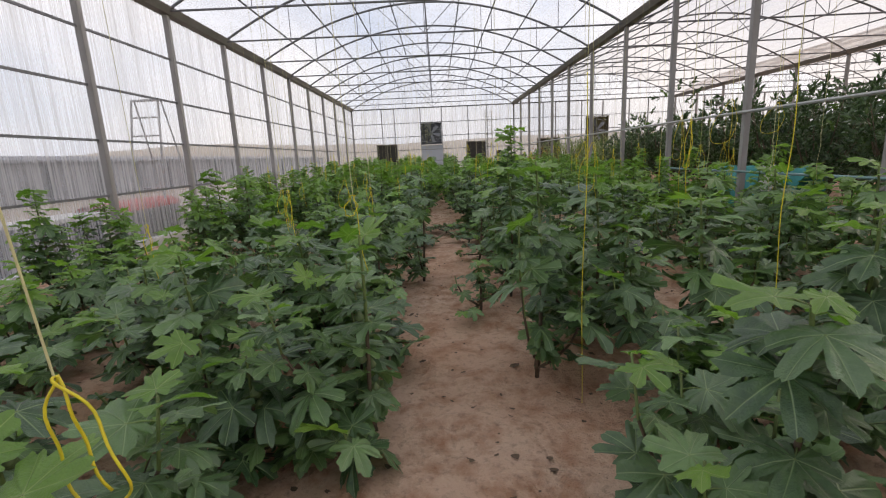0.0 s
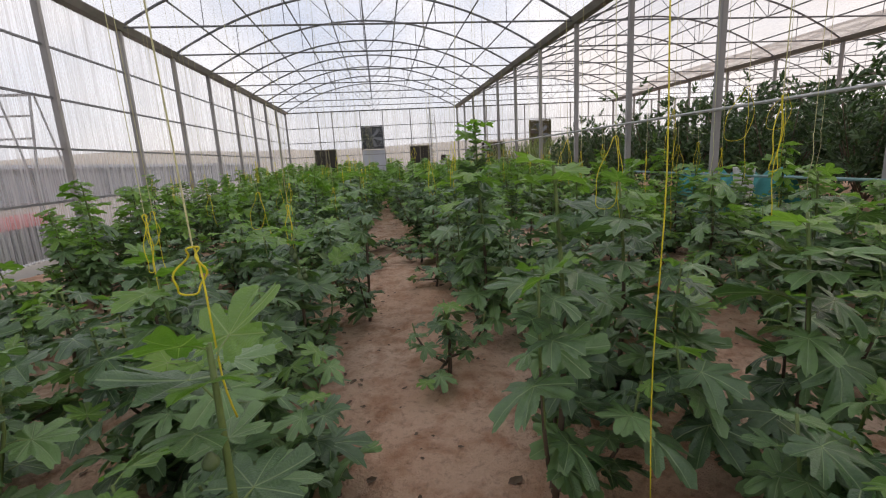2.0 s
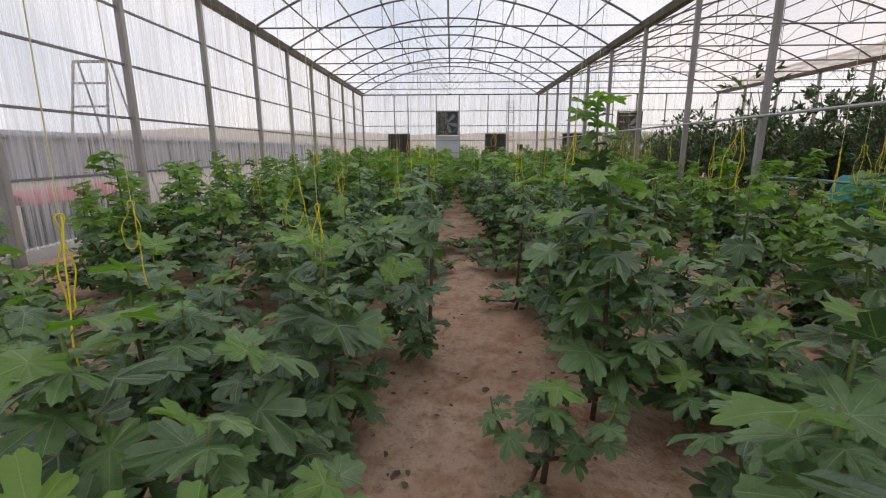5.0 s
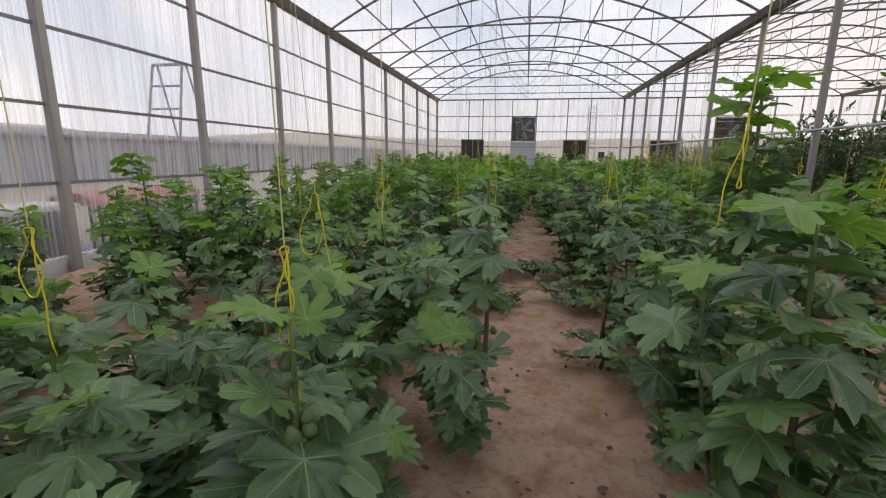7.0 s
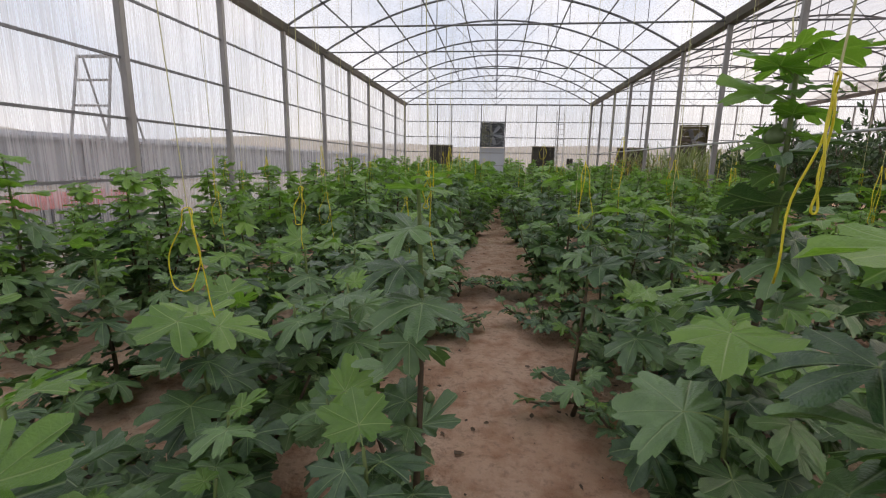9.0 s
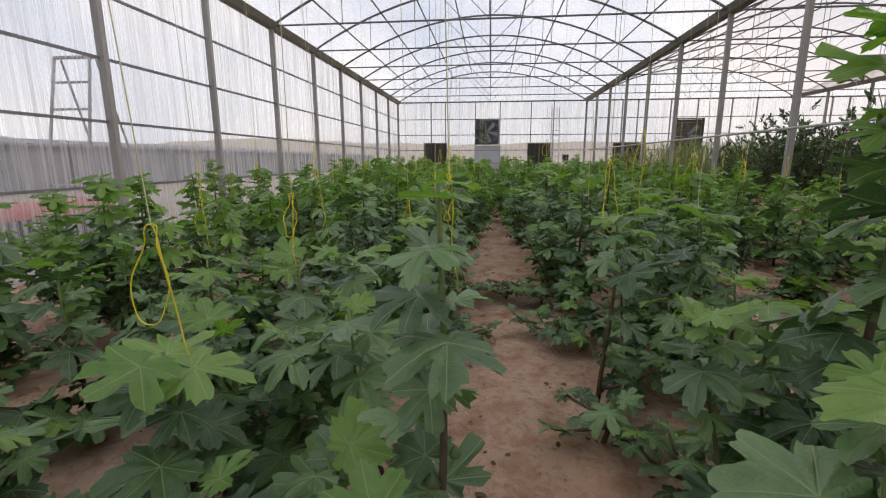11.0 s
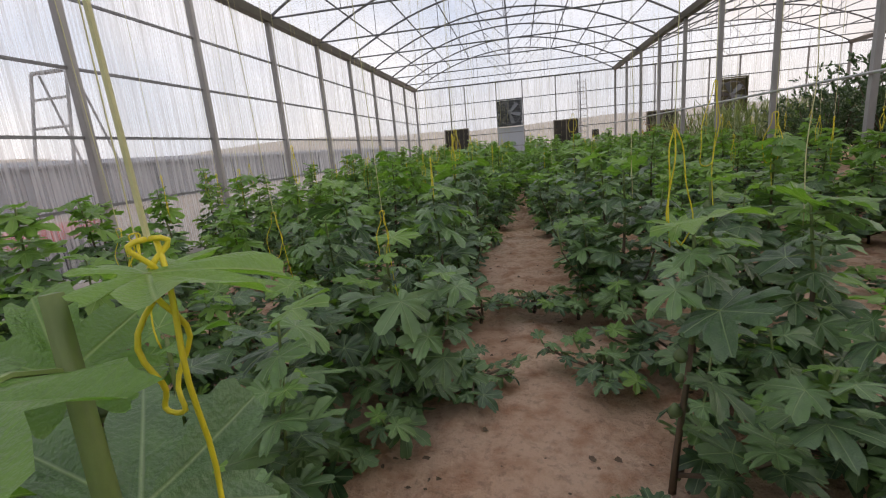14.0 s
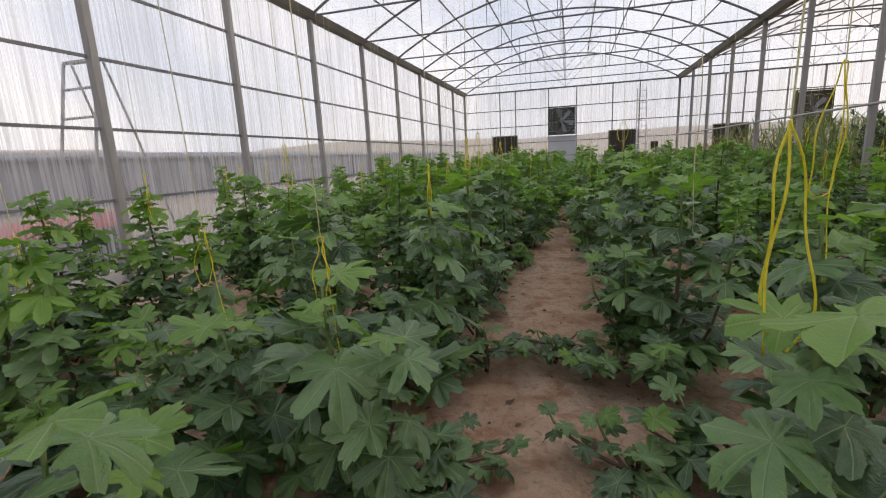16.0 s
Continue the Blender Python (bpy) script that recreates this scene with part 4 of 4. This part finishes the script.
hills("backdrop", 420, 210, -190, 210, 15.0, 7, "dry tan hills behind the end wall")


# ---- citrus bay ----
def slim_leaf(name, materials, long, wide, bend):
    bm = bmesh.new()
    layer = bm.loops.layers.uv.new("UVMap")
    rows = [(0, 0.0), (0.25, 0.8), (0.55, 1.0), (0.8, 0.6), (1.0, 0.0)]
    left = [bm.verts.new((long * u, wide * w, -bend * u * u)) for u, w in rows]
    right = [bm.verts.new((long * u, -wide * w - 0.0005, -bend * u * u)) for u, w in rows]
    for k in range(4):
        f = bm.faces.new((left[k], right[k], right[k + 1], left[k + 1]))
        for loop in f.loops:
            loop[layer].uv = (loop.vert.co.x, loop.vert.co.y)
    return finish(name, bm, materials, True)


CITRUS_LEAF = [slim_leaf("massed_leaf", (CITRUS,), 1.0, 0.19, b) for b in (0.1, 0.3, 0.5)]
REED_LEAF = [slim_leaf("massed_leaf", (REED,), 1.0, 0.025, b) for b in (0.1, 0.35, 0.7)]


def citrus_variant(seed):
    """Trunk with limbs, and a ragged crown of leaf sprays."""
    rng = random.Random(seed)
    bm = bmesh.new()
    tube(bm, [(0, 0, -0.05), (0.02, 0.01, 0.4), (0.0, 0.03, 0.8)], 0.05, 6, 0.035)
    items = []
    for k in range(rng.randint(9, 12)):
        a, reach = rng.uniform(0, math.tau), rng.uniform(0.35, 0.95)
        z0, z1 = rng.uniform(0.35, 0.8), rng.uniform(1.2, 2.75)
        reach *= 1 - 0.4 * max(0, z1 - 2) / 1.0
        pts = [Vector((math.cos(a) * reach * u ** 0.8, math.sin(a) * reach * u ** 0.8, z0 + (z1 - z0) * u ** 1.1)) for u in (0, 0.3, 0.6, 1)]
        tube(bm, pts, 0.022, 4, 0.006)
        for s in range(17):
            u = rng.uniform(0.25, 1.08)
            i = min(2, int(u * 3))
            at = pts[i].lerp(pts[i + 1], u * 3 - i)
            centre = at + Vector((rng.gauss(0, 0.17), rng.gauss(0, 0.17), rng.gauss(0, 0.15)))
            new_growth = rng.random() < 0.10 and u > 0.8
            way = (centre - at + Vector((0, 0, 0.12))).normalized()
            base_turn = way.to_track_quat("X", "Z").to_matrix().to_4x4()
            for q in range(12):
                m = Matrix.Translation(centre + way * (q * 0.018 - 0.08)) @ base_turn @ Euler((q * 2.4, 0, 0)).to_matrix().to_4x4() @ Euler((0, radians(rng.uniform(-75, -20)), rng.uniform(-0.4, 0.4))).to_matrix().to_4x4()
                items.append((m, rng.uniform(0.09, 0.15), new_growth))
    return finish("trunk", bm, STEM, True), massed_foliage("crown", items, CITRUS_LEAF, (CITRUS, CITRUS_NEW))


CITRUS_KINDS = [citrus_variant(60 + k) for k in range(4)]
rng = random.Random(77)
for rx in (8.3, 10.3, 12.3, 14.4):
    y = 2.2 + rng.uniform(0, 0.6)
    while y < 21:
        trunk, crown = CITRUS_KINDS[rng.randrange(4)]
        big = rng.uniform(0.85, 1.16) * (1.0 if y < 13 else 0.9)
        tree = thing("citrus_tree", "dense dark green citrus tree growing in the next bay", "citrus tree", pose(rx + rng.uniform(-0.2, 0.2), y, 0, 0, 0, rng.uniform(0, 360)) @ Matrix.Scale(big, 4), "citrus trees in the next bay")
        part("trunk", trunk, None, tree)
        part("crown", crown, None, tree)
        y += rng.uniform(1.25, 1.6)


def clump(name, label, category, x, y, n, spread, height, meshes, mats, seed, upright=True):
    rng = random.Random(seed)
    items = []
    for _ in range(n):
        px, py = rng.gauss(0, spread), rng.gauss(0, spread)
        tall = height * rng.uniform(0.5, 1.1)
        for q in range(5):
            z = tall * q / 6 if upright else rng.uniform(0.1, tall)
            m = Matrix.Translation((px, py, z)) @ Euler((0, 0, rng.uniform(0, math.tau))).to_matrix().to_4x4() @ Euler((0, radians(rng.uniform(-86, -58 if upright else 5)), 0)).to_matrix().to_4x4()
            items.append((m, tall * rng.uniform(0.25, 0.42) if upright else rng.uniform(0.12, 0.2), False))
    ob = thing(name, label, category, pose(x, y, 0))
    tagged(part("tuft" if upright else "foliage", massed_foliage("tuft", items, meshes, mats, 0), None, ob), kind="stuff")


for k in range(16):
    clump("reed_clump", "tall pale green reeds growing in the next bay", "reeds", 7.6 + (k % 4) * 1.5 + rng.uniform(-0.4, 0.4), 21.5 + (k // 4) * 2.0 + rng.uniform(-0.5, 0.5), 70, 0.42, 2.3, REED_LEAF, (REED,), 300 + k)
for k in range(4):
    clump("withered_shrub", "low orange-brown withered shrub near the end wall", "shrub", 6.7 + k * 0.8, 27.5 + rng.uniform(-0.6, 0.6), 110, 0.38, 1.75, CITRUS_LEAF, (RUST_LEAF,), 400 + k, False)


# ---- things by the inner posts ----
def shade_net():
    bm = bmesh.new()
    nx, ny = 12, 26
    rows = [[bm.verts.new((-0.35 + 0.7 * i / nx, -1.1 + 2.2 * j / ny, (0.95 + 0.12 * math.sin(j * 0.8)) * (1 - (2 * i / nx - 1) ** 4 * 0.95) + 0.05 * noise.noise(Vector((i * 0.5, j * 0.5, 1))) * (1 if 0 < i < nx else 0))) for i in range(nx + 1)] for j in range(ny + 1)]
    for r, s in zip(rows, rows[1:]):
        for i in range(nx):
            bm.faces.new((r[i], r[i + 1], s[i + 1], s[i]))
    ob = part("shade_net", bm, TEAL_NET, None, "", True)
    ob.location = (6.75, 7.9, 0.0)
    tagged(ob, "heap of folded teal shade net on the soil", "shade net")


shade_net()
tubs = thing("tub_stack", "stack of white plastic tubs beside a grey post", "tubs", pose(6.22, 7.05, 0.0))
for k in range(4):
    bm = bmesh.new()
    bmesh.ops.create_cone(bm, cap_ends=True, segments=18, radius1=0.13, radius2=0.155, depth=0.27, matrix=Matrix.Translation((0.01 * (k % 2), 0, 0.16 + 0.275 * k)))
    part("tub", bm, WHITE_SLAB, tubs)

# ---- litter on the soil ----
def litter(n, seed):
    rng = random.Random(seed)
    verts, faces = [], []
    for _ in range(n):
        row = rng.choice(ROWS_X)
        x, y = (row + rng.gauss(0, 0.33), rng.uniform(-0.5, 14)) if rng.random() < 0.95 else (rng.uniform(-0.2, 1.6), rng.uniform(0.5, 11))
        h = soil_height(x, y)
        size, a = rng.uniform(0.007, 0.030) * (0.6 if rng.random() < 0.6 else 1.0), rng.uniform(0, math.tau)
        base = len(verts)
        m = Matrix.Translation((x, y, h + 0.008)) @ Euler((rng.uniform(-0.3, 0.3), rng.uniform(-0.3, 0.3), a)).to_matrix().to_4x4()
        for k in range(6):
            t = k * math.tau / 6
            r = size * rng.uniform(0.5, 1.1)
            verts.append((m @ Vector((r * 1.5 * math.cos(t), r * math.sin(t), rng.uniform(0, 0.35) * size)))[:])
        verts.append((m @ Vector((0, 0, -0.1 * size)))[:])
        faces.extend((base + 6, base + k, base + (k + 1) % 6) for k in range(6))
    me = bpy.data.meshes.new("leaf_litter")
    me.from_pydata(verts, [], faces)
    me.materials.append(DRY)
    tagged(new("leaf_litter", me), "scattered dry brown leaf litter on the soil", "leaf litter", kind="stuff")


litter(2600, 5)
